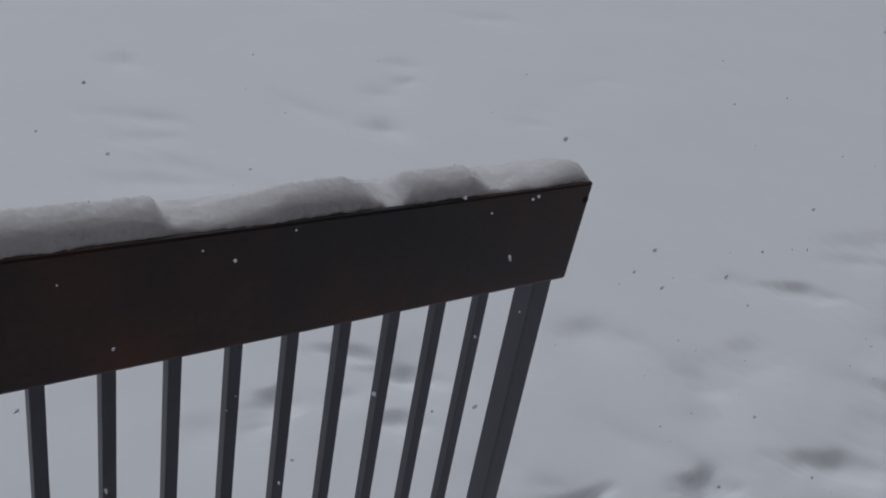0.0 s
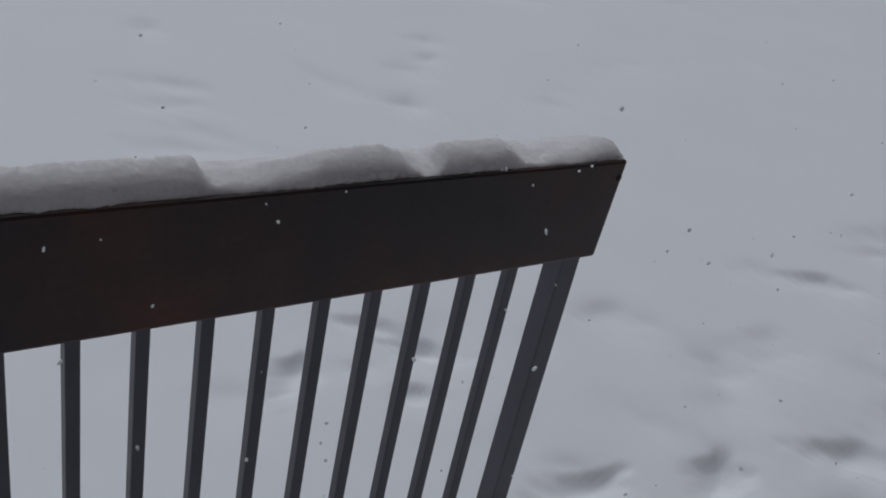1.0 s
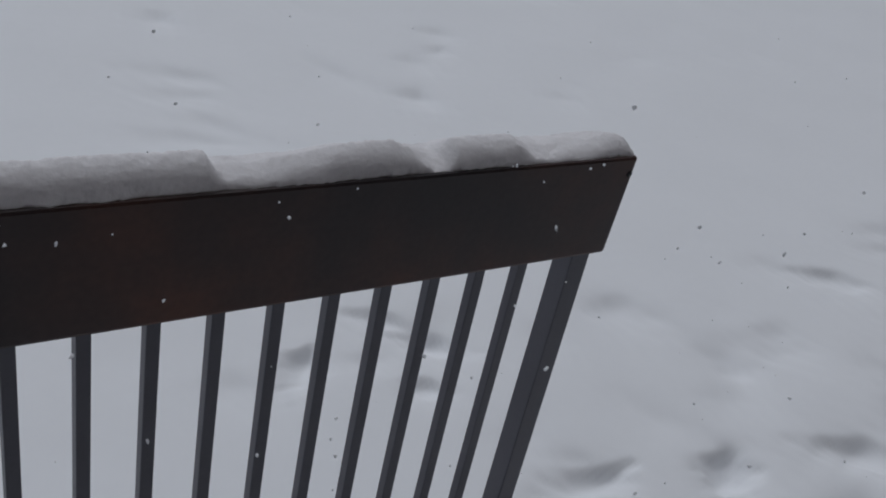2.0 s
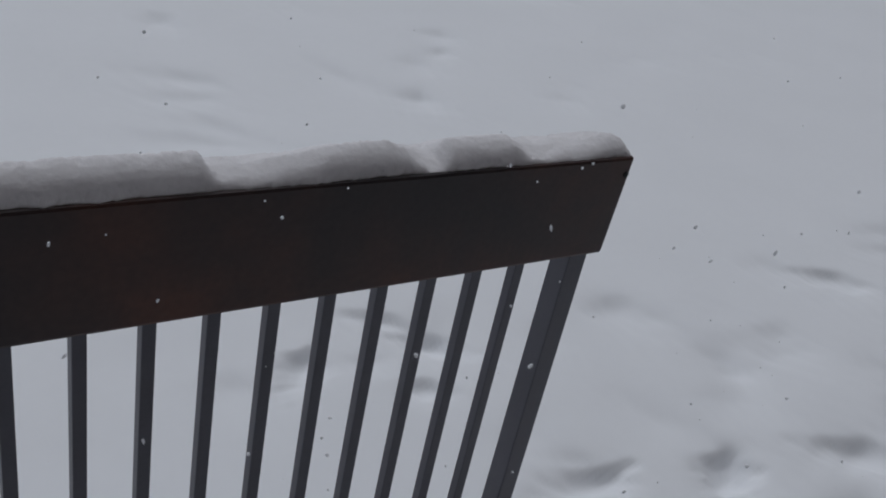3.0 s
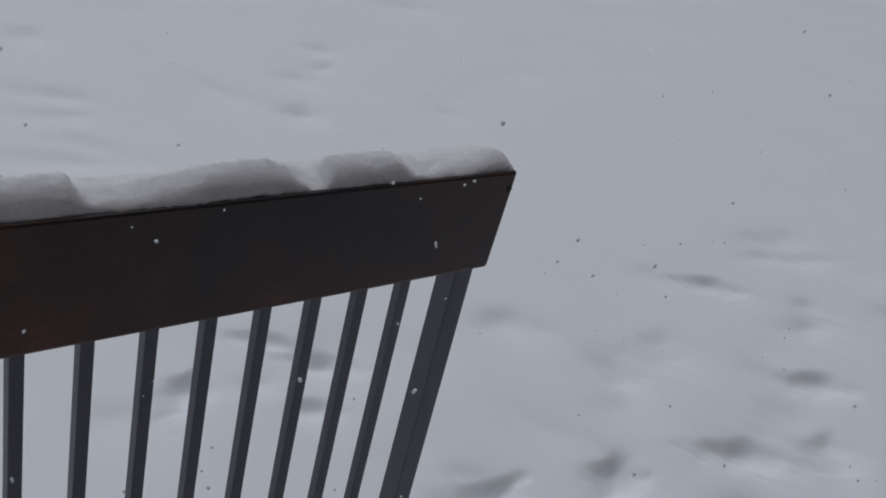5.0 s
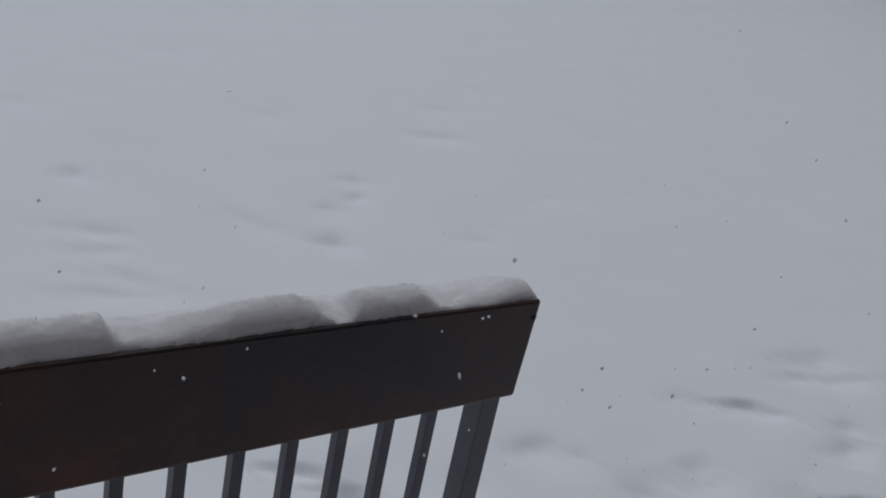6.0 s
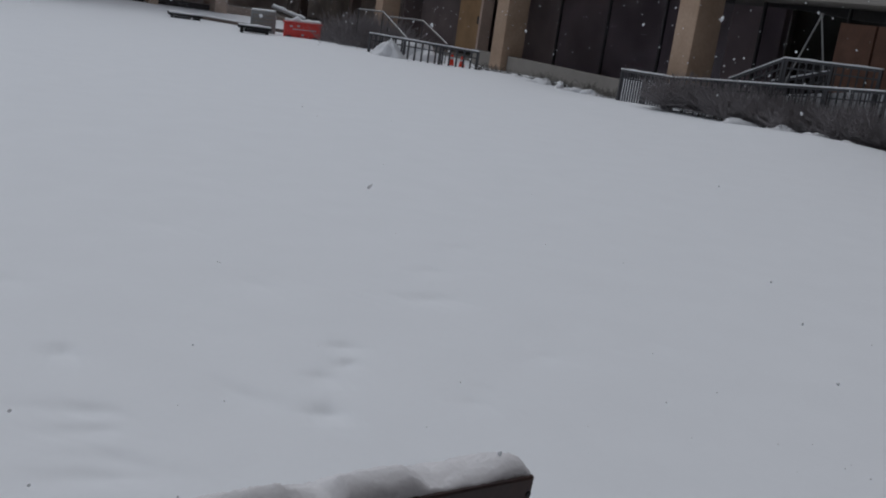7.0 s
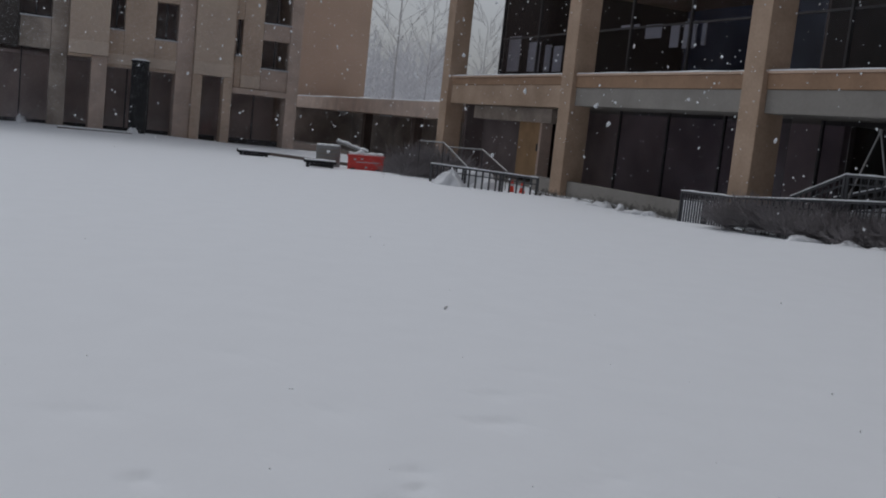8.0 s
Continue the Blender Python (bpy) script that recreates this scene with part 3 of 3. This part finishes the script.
def grow(out, rnd, a, way, length, radius, depth, spread, least):
    """Forking stems from a, appended to out."""
    bits = 3
    for _ in range(bits):
        way = (way + Vector((rnd.gauss(0, 0.10), rnd.gauss(0, 0.10), rnd.gauss(0.03, 0.06)))).normalized()
        b = a + way * length / bits
        r1 = max(radius * 0.86, least)
        out.append((a, b, radius, r1))
        a, radius = b, r1
        if depth > 0 and rnd.random() < 0.85:
            side = (way + Vector((rnd.gauss(0, spread), rnd.gauss(0, spread), rnd.gauss(0.1, spread * 0.5)))).normalized()
            grow(out, rnd, a, side, length * rnd.uniform(0.5, 0.72), max(radius * 0.6, least), depth - 1, spread, least)
    if depth > 0:
        grow(out, rnd, a, way, length * 0.65, max(radius * 0.8, least), depth - 1, spread, least)


# ---------------------------------------------------------------- fences and rails
def picket_fence(name, ends, low, pitch, label, group, bar=0.012, posts=3, mat=STEEL, foot=False):
    """A straight fence between two places; ends carry the height of the top rail."""
    a, b = ends
    flat = Vector((b.x - a.x, b.y - a.y, 0))
    length = flat.length
    rise = (b.z - a.z) / length
    fence = thing(name, Matrix.Translation((a.x, a.y, 0)) @ pose(0, 0, 0, 0, 0, math.degrees(math.atan2(flat.y, flat.x))), label, "fence", group)

    def sloped(x0, x1, y0, y1, z0, z1):
        bm = boxed(x0, x1, y0, y1, 0, z1 - z0)
        for v in bm.verts:
            v.co.z += z0 + a.z + rise * v.co.x
        return bm

    part("top_rail", sloped(0, length, -0.03, 0.03, -0.05, 0.0), mat, fence)
    part("upper_rail", sloped(0, length, -0.015, 0.015, -0.2, -0.17), mat, fence)
    for i in range(posts):
        x = 0.03 + (length - 0.06) * i / (posts - 1)
        part("post", boxed(x - 0.03, x + 0.03, -0.029, 0.029, -0.3, a.z + rise * x - 0.051), mat, fence)
    if foot:
        part("bottom_rail", sloped(0, length, -0.015, 0.015, low - a.z - 0.03, low - a.z), mat, fence)
    n = int(length / pitch)
    for i in range(1, n):
        x = length * i / n
        part("picket", boxed(x - bar, x + bar, -bar, bar, low, a.z + rise * x - 0.051), mat, fence)
    angle = -math.degrees(math.atan(rise))
    m = fence.matrix_world @ Matrix.Translation((0, 0, a.z)) @ pose(0, 0, 0, 0, angle, 0)
    snow_cap("rail_snow", math.hypot(length, b.z - a.z), 0.055, lambda x: 0.03 + 0.012 * noise.noise((x * 3, a.x, 0)), a.y, m, "thin line of snow on a fence rail", step=0.08, rows=6, group="snow on rails")
    return fence


picket_fence("metal_fence", (bearing(49.75, 23.3, 0.80), bearing(52.6, 21.6, 0.85)), -0.1, 0.1, "dark metal picket fence in front of a pale wall", "metal fences", bar=0.014)
picket_fence("metal_fence", (bearing(52.62, 21.58, 0.85), bearing(63.5, 19.4, 1.24)), 0.32, 0.13, "dark metal picket fence rising along a ramp", "metal fences", posts=5)
picket_fence("metal_fence", (bearing(35.55, 29.7, 0.57), bearing(41.75, 28.0, 0.54)), -0.1, 0.22, "low dark picket fence beside a heap of snow", "metal fences", bar=0.02, posts=4)
picket_fence("ramp_railing", (bearing(55.5, 22.0, 0.98), bearing(58.15, 21.0, 1.56)), 0.2, 0.14, "dark sloping ramp railing dusted with snow", "ramp railings", posts=2)
picket_fence("ramp_railing", (bearing(58.17, 21.0, 1.56), bearing(63.0, 20.2, 1.60)), 0.2, 0.14, "dark level ramp railing dusted with snow", "ramp railings", posts=3)
picket_fence("ramp_railing", (bearing(57.6, 21.8, 1.05), bearing(60.6, 21.3, 1.45)), 0.2, 0.16, "dark sloping ramp railing dusted with snow", "ramp railings", posts=2)


def stair_rail(name, places, label):
    """A bent handrail on posts."""
    rail = thing(name, Matrix.Translation(places[0].xy.to_3d()), label, "handrail", "stair handrails")
    o = places[0].xy.to_3d()
    for a, b in zip(places, places[1:]):
        part("rail", tubed(a - o, b - o, 0.023, sides=8), PALE_STEEL, rail)
    for p in places:
        part("post", tubed((p - o).xy.to_3d() + Vector((0, 0, -0.3)), p - o, 0.014, sides=8), STEEL, rail)
    return rail


stair_rail("stair_rail", [bearing(34.8, 31.6, 1.17), bearing(36.15, 31.0, 1.20), bearing(37.65, 29.9, 0.56)], "snow-dusted metal handrail going down steps")
stair_rail("stair_rail", [bearing(36.5, 32.2, 1.06), bearing(38.4, 31.2, 1.10), bearing(39.9, 29.6, 0.57)], "snow-dusted metal handrail going down steps")

# pale wall and snowy ramp behind the fences
def strip_block(name, a, b, depth, z0, label, category, mat, slant=0.0):
    """A long block from a to b whose top follows their heights."""
    flat = Vector((b.x - a.x, b.y - a.y, 0))
    bm = boxed(0, flat.length, 0, depth, 0, 1)
    for v in bm.verts:
        v.co.z = z0 if v.co.z < 0.5 else a.z + (b.z - a.z) * v.co.x / flat.length
    for v in bm.verts:
        if v.co.z == z0 and v.co.y < 0.5 * depth:
            v.co.y -= slant
    ob = part(name, bm, mat)
    ob.matrix_world = Matrix.Translation((a.x, a.y, 0)) @ pose(0, 0, 0, 0, 0, math.degrees(math.atan2(flat.y, flat.x)))
    return tagged(ob, label, category)


strip_block("snow_bank", bearing(49.85, 24.0, 0.60), bearing(53.3, 22.0, 0.70), 0.3, -0.3, "sloping bank of snow behind a picket fence", "snow bank", SNOW_CAP, 0.6)
strip_block("ramp", bearing(54.0, 22.0, 0.5), bearing(64.0, 20.1, 1.28), 1.5, -0.3, "sloping ramp buried in snow", "ramp", SNOW_CAP, 0.35)

# leaning poles by the ramp
poles = thing("pole_frame", Matrix.Translation(bearing(59.3, 21.6)), "two pale metal poles leaning together by a ramp", "pole frame")
apex = bearing(59.46, 21.6, 2.47) - bearing(59.3, 21.6)
for a, d in ((57.4, 21.6), (61.1, 21.3)):
    part("pole", tubed(bearing(a, d, -0.1) - bearing(59.3, 21.6), apex, 0.02, sides=8), PALE_STEEL, poles)
part("joint", tubed(apex - Vector((0, 0, 0.05)), apex + Vector((0, 0, 0.04)), 0.038, sides=10), PALE_STEEL, poles)


# ---------------------------------------------------------------- heap, cones, benches, cart
def snow_mound(a, d, sx, sy, h, label, seed, sharp=0.35, lumpy=0.22):
    bm = bmesh.new()
    bmesh.ops.create_icosphere(bm, subdivisions=4, radius=1.0)
    for v in bm.verts:
        k = 1 + lumpy * noise.noise(v.co * 1.7 + Vector((seed, 0, 0))) + 0.35 * lumpy * noise.noise(v.co * 5 + Vector((seed, 3, 0)))
        p = 1 - sharp * max(v.co.z, 0)
        v.co = Vector((v.co.x * sx * k * p, v.co.y * sy * k * p, v.co.z * h * k))
    ob = part("snow_mound", bm, SNOW_CAP, None, smooth=True)
    q = bearing(a, d)
    ob.matrix_world = pose(q.x, q.y, 0, 0, 0, -a)
    return tagged(ob, label, "snow mound", "mounds of shovelled snow")


snow_mound(38.0, 29.75, 0.75, 0.42, 0.58, "heap of shovelled snow behind a picket fence", 2.0, 0.05)
snow_mound(36.75, 29.2, 0.50, 0.42, 0.47, "steep pointed heap of grey-white snow by a fence end", 7.0, 0.72, 0.35)
snow_mound(38.8, 29.5, 0.5, 0.4, 0.36, "low heap of shovelled snow behind a picket fence", 4.0)


def cone(a, d, h, tilt):
    q = bearing(a, d)
    c = thing("traffic_cone", pose(q.x, q.y, 0, tilt, 0, 20), "orange traffic cone half buried in snow", "traffic cone", "traffic cones")
    part("base", boxed(-0.17, 0.17, -0.17, 0.17, -0.06, -0.02, bevel=0.01), ORANGE, c)
    part("body", tubed((0, 0, -0.019), (0, 0, h), 0.10, 0.025, sides=20), ORANGE, c)
    part("sleeve", tubed((0, 0, h * 0.55), (0, 0, h * 0.72), 0.068, 0.055, sides=20), PALE_GREY, c, "pale reflective sleeve")
    return c


cone(40.25, 29.0, 0.36, 3)
cone(40.87, 28.8, 0.32, -3)


def bench(a, d, w, turn, lift=0.0):
    q = bearing(a, d)
    m = pose(q.x, q.y, lift, 0, 0, -a + turn)
    b = thing("bench", m, "dark backless bench sunk in snow with snow on its seat", "bench", "dark benches")
    for i in range(4):
        part("slat", boxed(-w / 2, w / 2, -0.22 + i * 0.112, -0.12 + i * 0.112, 0.08, 0.16, bevel=0.006), DARK, b)
    for x in (-w / 2 + 0.12, w / 2 - 0.12):
        part("leg", boxed(x - 0.04, x + 0.04, -0.2, 0.2, -0.4, 0.078, bevel=0.006), DARK, b)
    part("apron", boxed(-w / 2 + 0.17, w / 2 - 0.17, -0.2, -0.17, -0.02, 0.076), DARK, b)
    snow_cap("bench_snow", w * 0.96, 0.42, lambda x: 0.05 * (1 + 0.4 * noise.noise((x * 4, a, 0))), a, m @ Matrix.Translation((-w * 0.48, 0, 0.16)), "pad of snow on a bench seat", step=0.05, rows=9, group="snow on benches")


bench(25.55, 35.6, 1.1, 6)
bench(29.25, 31.4, 0.98, 6, 0.08)


def build_cart():
    q = bearing(31.85, 32.2)
    m = pose(q.x, q.y, 0, 0, -1.5, -31.85)
    c = thing("utility_cart", m, "small red utility cart with a grey cabinet, heaped with snow", "cart")
    part("body", boxed(-0.57, 0.57, -0.35, 0.35, 0.0, 0.47, bevel=0.02), RED, c, "red painted metal box")
    part("rim", boxed(-0.60, 0.60, -0.38, 0.38, 0.474, 0.52, bevel=0.01), RED, c)
    part("trim", boxed(-0.30, 0.42, -0.356, -0.352, 0.29, 0.315), PALE_GREY, c, "pale stripe")
    for x, z in ((-0.34, 0.36), (-0.12, 0.38), (0.02, 0.12)):
        part("plate", boxed(x - 0.04, x + 0.04, -0.357, -0.352, z, z + 0.05), PALE_GREY, c, "small pale plate")
    for x in (-0.4, 0.4):
        part("wheel", tubed((x, -0.3, -0.02), (x, -0.38, -0.02), 0.13, sides=18), STEEL, c)
    cab = part("cabinet", boxed(-1.62, -0.85, 0.5, 1.1, -0.1, 0.72, bevel=0.02), MACHINE, c, "weathered grey cabinet")
    for i in range(4):
        part("louvre", boxed(-1.55, -0.92, 0.47, 0.498, 0.2 + i * 0.12, 0.25 + i * 0.12), GREY, cab)
    bm = boxed(-0.05, 1.05, -0.22, 0.22, 0, 0.05, bevel=0.01)
    chute = part("tilted_board", bm, MACHINE, c)
    chute.matrix_local = Matrix.Translation((-0.95, 0.1, 0.86)) @ pose(0, 0, 0, 0, 17, 0)
    snow_cap("cart_snow", 0.74, 0.55, lambda x: 0.05, 8.0, m @ Matrix.Translation((-1.61, 0.8, 0.72)), "snow on a grey cabinet top", step=0.05, rows=8)
    snow_cap("cart_snow", 1.05, 0.4, lambda x: 0.07 + 0.05 * noise.noise((x * 5, 2, 0)), 9.0, m @ Matrix.Translation((-0.95, 0.1, 0.92)) @ pose(0, 0, 0, 0, 17, 0), "snow on a tilted board", step=0.04, rows=8)
    snow_cap("cart_snow", 1.1, 0.6, lambda x: max(0.03, 0.10 + 0.12 * noise.noise((x * 4 + 3, 5, 0))), 11.0, m @ Matrix.Translation((-0.55, 0, 0.52)), "snow heaped on a red box", step=0.04, rows=8)


build_cart()

# low terrace wall before the walkway
a, b = bearing(24.6, 38.0), bearing(31.2, 34.6)
terrace = thing("terrace_wall", Matrix.Translation(a) @ pose(0, 0, 0, 0, 0, math.degrees(math.atan2(b.y - a.y, b.x - a.x))), "low dark brown stone terrace wall edged with snow", "low wall")
n = 6
for i in range(n):
    s = (b - a).length / n
    part("block", boxed(i * s, (i + 1) * s - 0.01, 0, 0.35, -0.3, 0.11, bevel=0.01), BROWN_D, terrace)
snow_cap("wall_snow", (b - a).length, 0.34, lambda x: 0.03 + 0.02 * noise.noise((x, 4, 0)), 6.0, terrace.matrix_world @ Matrix.Translation((0, 0.175, 0.11)), "snow along a low wall top", step=0.15, rows=7)


# ---------------------------------------------------------------- shrubs
def shrub(name, seed, height, width, count, mat, label, group):
    """A twiggy bush: short stems and a crown of forking twigs."""
    rnd = random.Random(seed)
    s = thing(name, Matrix(), label, "shrub", group)
    stem, crown = [], []
    for _ in range(7):
        a = Vector((rnd.gauss(0, width * 0.12), rnd.gauss(0, width * 0.12), -0.1))
        b = a + Vector((rnd.gauss(0, width * 0.16), rnd.gauss(0, width * 0.16), height * 0.3))
        stem.append((a, b, 0.016, 0.010))
        for _ in range(count):
            way = Vector((rnd.gauss(0, width), rnd.gauss(0, width), abs(rnd.gauss(height * 0.5, height * 0.3)))).normalized()
            grow(crown, rnd, b, way, height * rnd.uniform(0.25, 0.5), 0.006, 1, 0.7, 0.0032)
    o = stems_mesh("stem", stem, mat)
    o.parent = s
    o = stems_mesh("crown", crown, mat)
    o.parent = s
    return s


ONE = shrub("bare_shrub", 1, 0.92, 0.62, 60, TWIG, "dark bare twiggy shrub in front of a metal fence", "shrubs along the fence")
TWO = shrub("bare_shrub", 2, 0.86, 0.66, 60, TWIG, "dark bare twiggy shrub in front of a metal fence", "shrubs along the fence")
rnd = random.Random(9)
row = [(52.5, 21.4), (53.4, 21.25), (54.4, 21.05), (55.5, 20.75), (56.5, 20.65), (57.7, 20.25), (58.8, 20.15), (59.9, 19.75), (61.0, 19.65), (62.1, 19.35), (63.2, 19.2)]
for i, (a, d) in enumerate(row):
    q = bearing(a, d)
    m = pose(q.x, q.y, 0.1, 0, 0, rnd.uniform(0, 360)) @ Matrix.Scale(rnd.uniform(0.95, 1.15), 4)
    if i < 2:
        (ONE, TWO)[i].matrix_world = m
    else:
        copy_thing((ONE, TWO)[i % 2], m)
DARKS = shrub("dense_shrub", 5, 1.15, 0.75, 64, TWIG, "dark bare shrub by the walkway", "shrubs by the walkway")
spots = [(34.2, 33.8), (35.0, 32.9), (35.9, 33.4), (34.0, 32.2), (36.6, 32.6), (35.4, 32.3), (36.2, 31.9), (34.6, 31.8)]
for i, (a, d) in enumerate(spots):
    q = bearing(a, d)
    m = pose(q.x, q.y, -0.62, 0, 0, rnd.uniform(0, 360)) @ Matrix.Scale(rnd.uniform(1.15, 1.3), 4)
    if i:
        copy_thing(DARKS, m)
    else:
        DARKS.matrix_world = m
LOW = shrub("low_plant", 6, 0.40, 0.3, 4, PLANT, "low dark plant poking out of the snow", "plants along the low wall")
spots = [(41.9, 27.9), (42.4, 28.0), (44.2, 27.2), (44.9, 26.9), (45.3, 26.6), (46.2, 26.2), (46.8, 25.9), (47.2, 25.8), (47.9, 25.4), (48.5, 25.1), (48.9, 24.8), (49.2, 24.6), (49.6, 24.4), (42.9, 27.7), (43.4, 27.5), (45.8, 26.4)]
for i, (a, d) in enumerate(spots):
    q = bearing(a, d)
    m = pose(q.x, q.y, 0.06, 0, 0, rnd.uniform(0, 360)) @ Matrix.Scale(rnd.uniform(0.7, 1.2), 4)
    if i:
        copy_thing(LOW, m)
    else:
        LOW.matrix_world = m
for i, (a, d) in enumerate(((55.0, 20.4), (56.4, 19.85), (58.7, 19.25), (60.6, 18.9), (62.5, 18.5))):
    snow_mound(a, d, (0.5, 0.55, 0.5, 0.5, 0.6)[i], 0.25, (0.2, 0.32, 0.34, 0.33, 0.33)[i], "low drift of snow under bare shrubs", 20.0 + i, 0.2, 0.3)
snowy = shrub("snowy_bush", 8, 1.15, 0.6, 14, TWIG, "small bush crusted with snow", "")
q = bearing(13.4, 43.5)
snowy.matrix_world = pose(q.x, q.y, 0) @ Matrix.Scale(0.72, 4)
snow_mound(13.4, 43.4, 0.22, 0.22, 0.42, "upright clump of snow on a small bush", 9.0, 0.12, 0.4)
snow_mound(19.0, 42.7, 0.3, 0.24, 0.34, "small clump of snow at the foot of a pillar", 5.0, 0.3, 0.35)
for i, (a, d) in enumerate(((44.0, 27.0), (45.5, 26.3), (46.5, 25.8), (47.5, 25.3), (48.2, 25.0))):
    snow_mound(a, d, (0.2, 0.45, 0.15, 0.38, 0.25)[i], 0.2, (0.13, 0.17, 0.18, 0.12, 0.15)[i], "small hump of snow among low plants", 10.0 + i, 0.3, 0.45)


# ---------------------------------------------------------------- trees
def bare_tree(a, d, h, seed, r=0.22):
    rnd = random.Random(seed)
    q = bearing(a, d)
    t = thing("bare_tree", pose(q.x, q.y, 0), "tall leafless tree in haze-paled colour behind the walkway", "tree", "bare trees")
    trunk, crown = [], []
    p, way, rad = Vector((0, 0, -0.3)), Vector((0, 0, 1)), r
    for i in range(9):
        way = (way + Vector((rnd.gauss(0, 0.035), rnd.gauss(0, 0.035), 0.05))).normalized()
        b = p + way * h / 9
        trunk.append((p, b, rad, rad * 0.84))
        p, rad = b, rad * 0.84
        if i >= 3:
            for _ in range(3):
                side = Vector((rnd.gauss(0, 0.6), rnd.gauss(0, 0.6), rnd.uniform(0.35, 0.9))).normalized()
                grow(crown, rnd, p, side, h * rnd.uniform(0.10, 0.2), rad * 0.45, 2, 0.45, 0.014)
    grow(crown, rnd, p, way, h * 0.14, rad, 2, 0.4, 0.014)
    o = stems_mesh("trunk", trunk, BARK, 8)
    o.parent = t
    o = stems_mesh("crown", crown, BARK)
    o.parent = t


bare_tree(33.05, 82, 15.0, 21, 0.16)
bare_tree(34.6, 92, 11.5, 23, 0.13)
bare_tree(38.0, 90, 11.0, 27, 0.13)


def far_wood():
    rnd = random.Random(31)
    out = []
    for _ in range(420):
        a, d = rnd.uniform(24, 46), rnd.uniform(105, 150)
        h = rnd.uniform(8.0, 12.5) * (1.0 if a < 36.5 else 0.72)
        q = bearing(a, d, -0.5)
        out.append((q, q + Vector((0, 0, h)), 0.12, 0.03))
        for _ in range(26):
            z = rnd.uniform(0.15, 0.95)
            s = q + Vector((0, 0, h * z))
            way = Vector((rnd.gauss(0, 1), rnd.gauss(0, 1), rnd.uniform(0.5, 1.8))).normalized()
            e = s + way * h * rnd.uniform(0.1, 0.3) * (1.1 - z * 0.6)
            out.append((s, e, 0.035, 0.02))
            for _ in range(3):
                f = s.lerp(e, rnd.uniform(0.3, 0.9))
                out.append((f, f + (way + Vector((rnd.gauss(0, 0.6), rnd.gauss(0, 0.6), 0.3))).normalized() * h * rnd.uniform(0.05, 0.13), 0.022, 0.014))
    return tagged(stems_mesh("far_wood", out, FAR), "leafless wood, its colour paled for snow haze", "wood", kind="stuff")


far_wood()


# ---------------------------------------------------------------- falling snow
def flakes(name, bands, seed, label, stretch, plain=False):
    """Lumpy crystals strewn through boxes of air (count, x, y and z ranges, least and largest radius)."""
    rnd = np.random.RandomState(seed)
    g = (1 + 5 ** 0.5) / 2
    ball = np.array([(-1, g, 0), (1, g, 0), (-1, -g, 0), (1, -g, 0), (0, -1, g), (0, 1, g), (0, -1, -g), (0, 1, -g), (g, 0, -1), (g, 0, 1), (-g, 0, -1), (-g, 0, 1)]) / math.hypot(1, g)
    if plain:
        ball = np.array([(1, 0, 0), (-1, 0, 0), (0, 1, 0), (0, -1, 0), (0, 0, 1), (0, 0, -1)], float)
    hull = bmesh.new()
    for v in ball:
        hull.verts.new(v)
    bmesh.ops.convex_hull(hull, input=hull.verts)
    hull.verts.index_update()
    base = np.array([v.co for v in hull.verts])
    tris = np.array([[v.index for v in f.verts] for f in hull.faces])
    hull.free()
    spots, sizes = [], []
    for count, x0, x1, y0, y1, z0, z1, r0, r1 in bands:
        spots.append(rnd.uniform((x0, y0, z0), (x1, y1, z1), (count, 3)))
        sizes.append(r0 + (r1 - r0) * rnd.rand(count) ** 2.2)
    spots, sizes = np.concatenate(spots), np.concatenate(sizes)
    away = np.linalg.norm(spots - np.array((-1.1, -1.03, 1.58)), axis=1)
    spots, sizes = spots[away > 0.7], np.minimum(sizes, away * 0.0021)[away > 0.7]
    n = len(spots)
    shape = base[None] * rnd.uniform(0.6, 1.25, (n, len(base), 1)) * sizes[:, None, None]
    fall = rnd.normal(0, 1, (n, 3)) * (0.3, 0.3, 0) + (0.25, 0, 1)
    fall /= np.linalg.norm(fall, axis=1)[:, None]
    lift = np.einsum("nij,nj->ni", shape, fall)
    shape = shape + lift[:, :, None] * fall[:, None, :] * (rnd.rand(n) ** 2 * stretch)[:, None, None]
    verts = (spots[:, None] + shape).reshape(-1, 3)
    faces = (np.arange(n)[:, None, None] * len(base) + tris[None]).reshape(-1, 3)
    me = bpy.data.meshes.new(name)
    me.vertices.add(len(verts))
    me.vertices.foreach_set("co", verts.ravel())
    me.loops.add(faces.size)
    me.loops.foreach_set("vertex_index", faces.ravel())
    me.polygons.add(len(faces))
    me.polygons.foreach_set("loop_start", np.arange(0, faces.size, 3))
    me.polygons.foreach_set("loop_total", np.full(len(faces), 3))
    me.update(calc_edges=True)
    me.materials.append(FLAKE)
    return tagged(new(name, me), label, "snowflakes", kind="stuff")


flakes("falling_snow", ((170, -1.0, 0.4, -0.75, -0.06, 0.40, 1.25, 0.0009, 0.0036), (130, -1.0, 4.5, -1.0, 5.0, 0.15, 3.2, 0.0012, 0.005), (520, -1.0, 11, 1.0, 13, 1.1, 5.0, 0.004, 0.012), (1900, 3.0, 16, 3, 26, 1.1, 8.0, 0.005, 0.019)), 77, "small white snowflakes drifting through the air", 1.0)
flakes("distant_snow", ((30000, -2.0, 18, 24, 40, 0.2, 4.5, 0.004, 0.0065), (12000, -2.0, 18, 22, 40, 3.0, 8.0, 0.004, 0.0065), (1200, 28, 66, 52, 76, 1.0, 9, 0.018, 0.034)), 78, "fine distant snow drifting like a veil", 0.5, True)
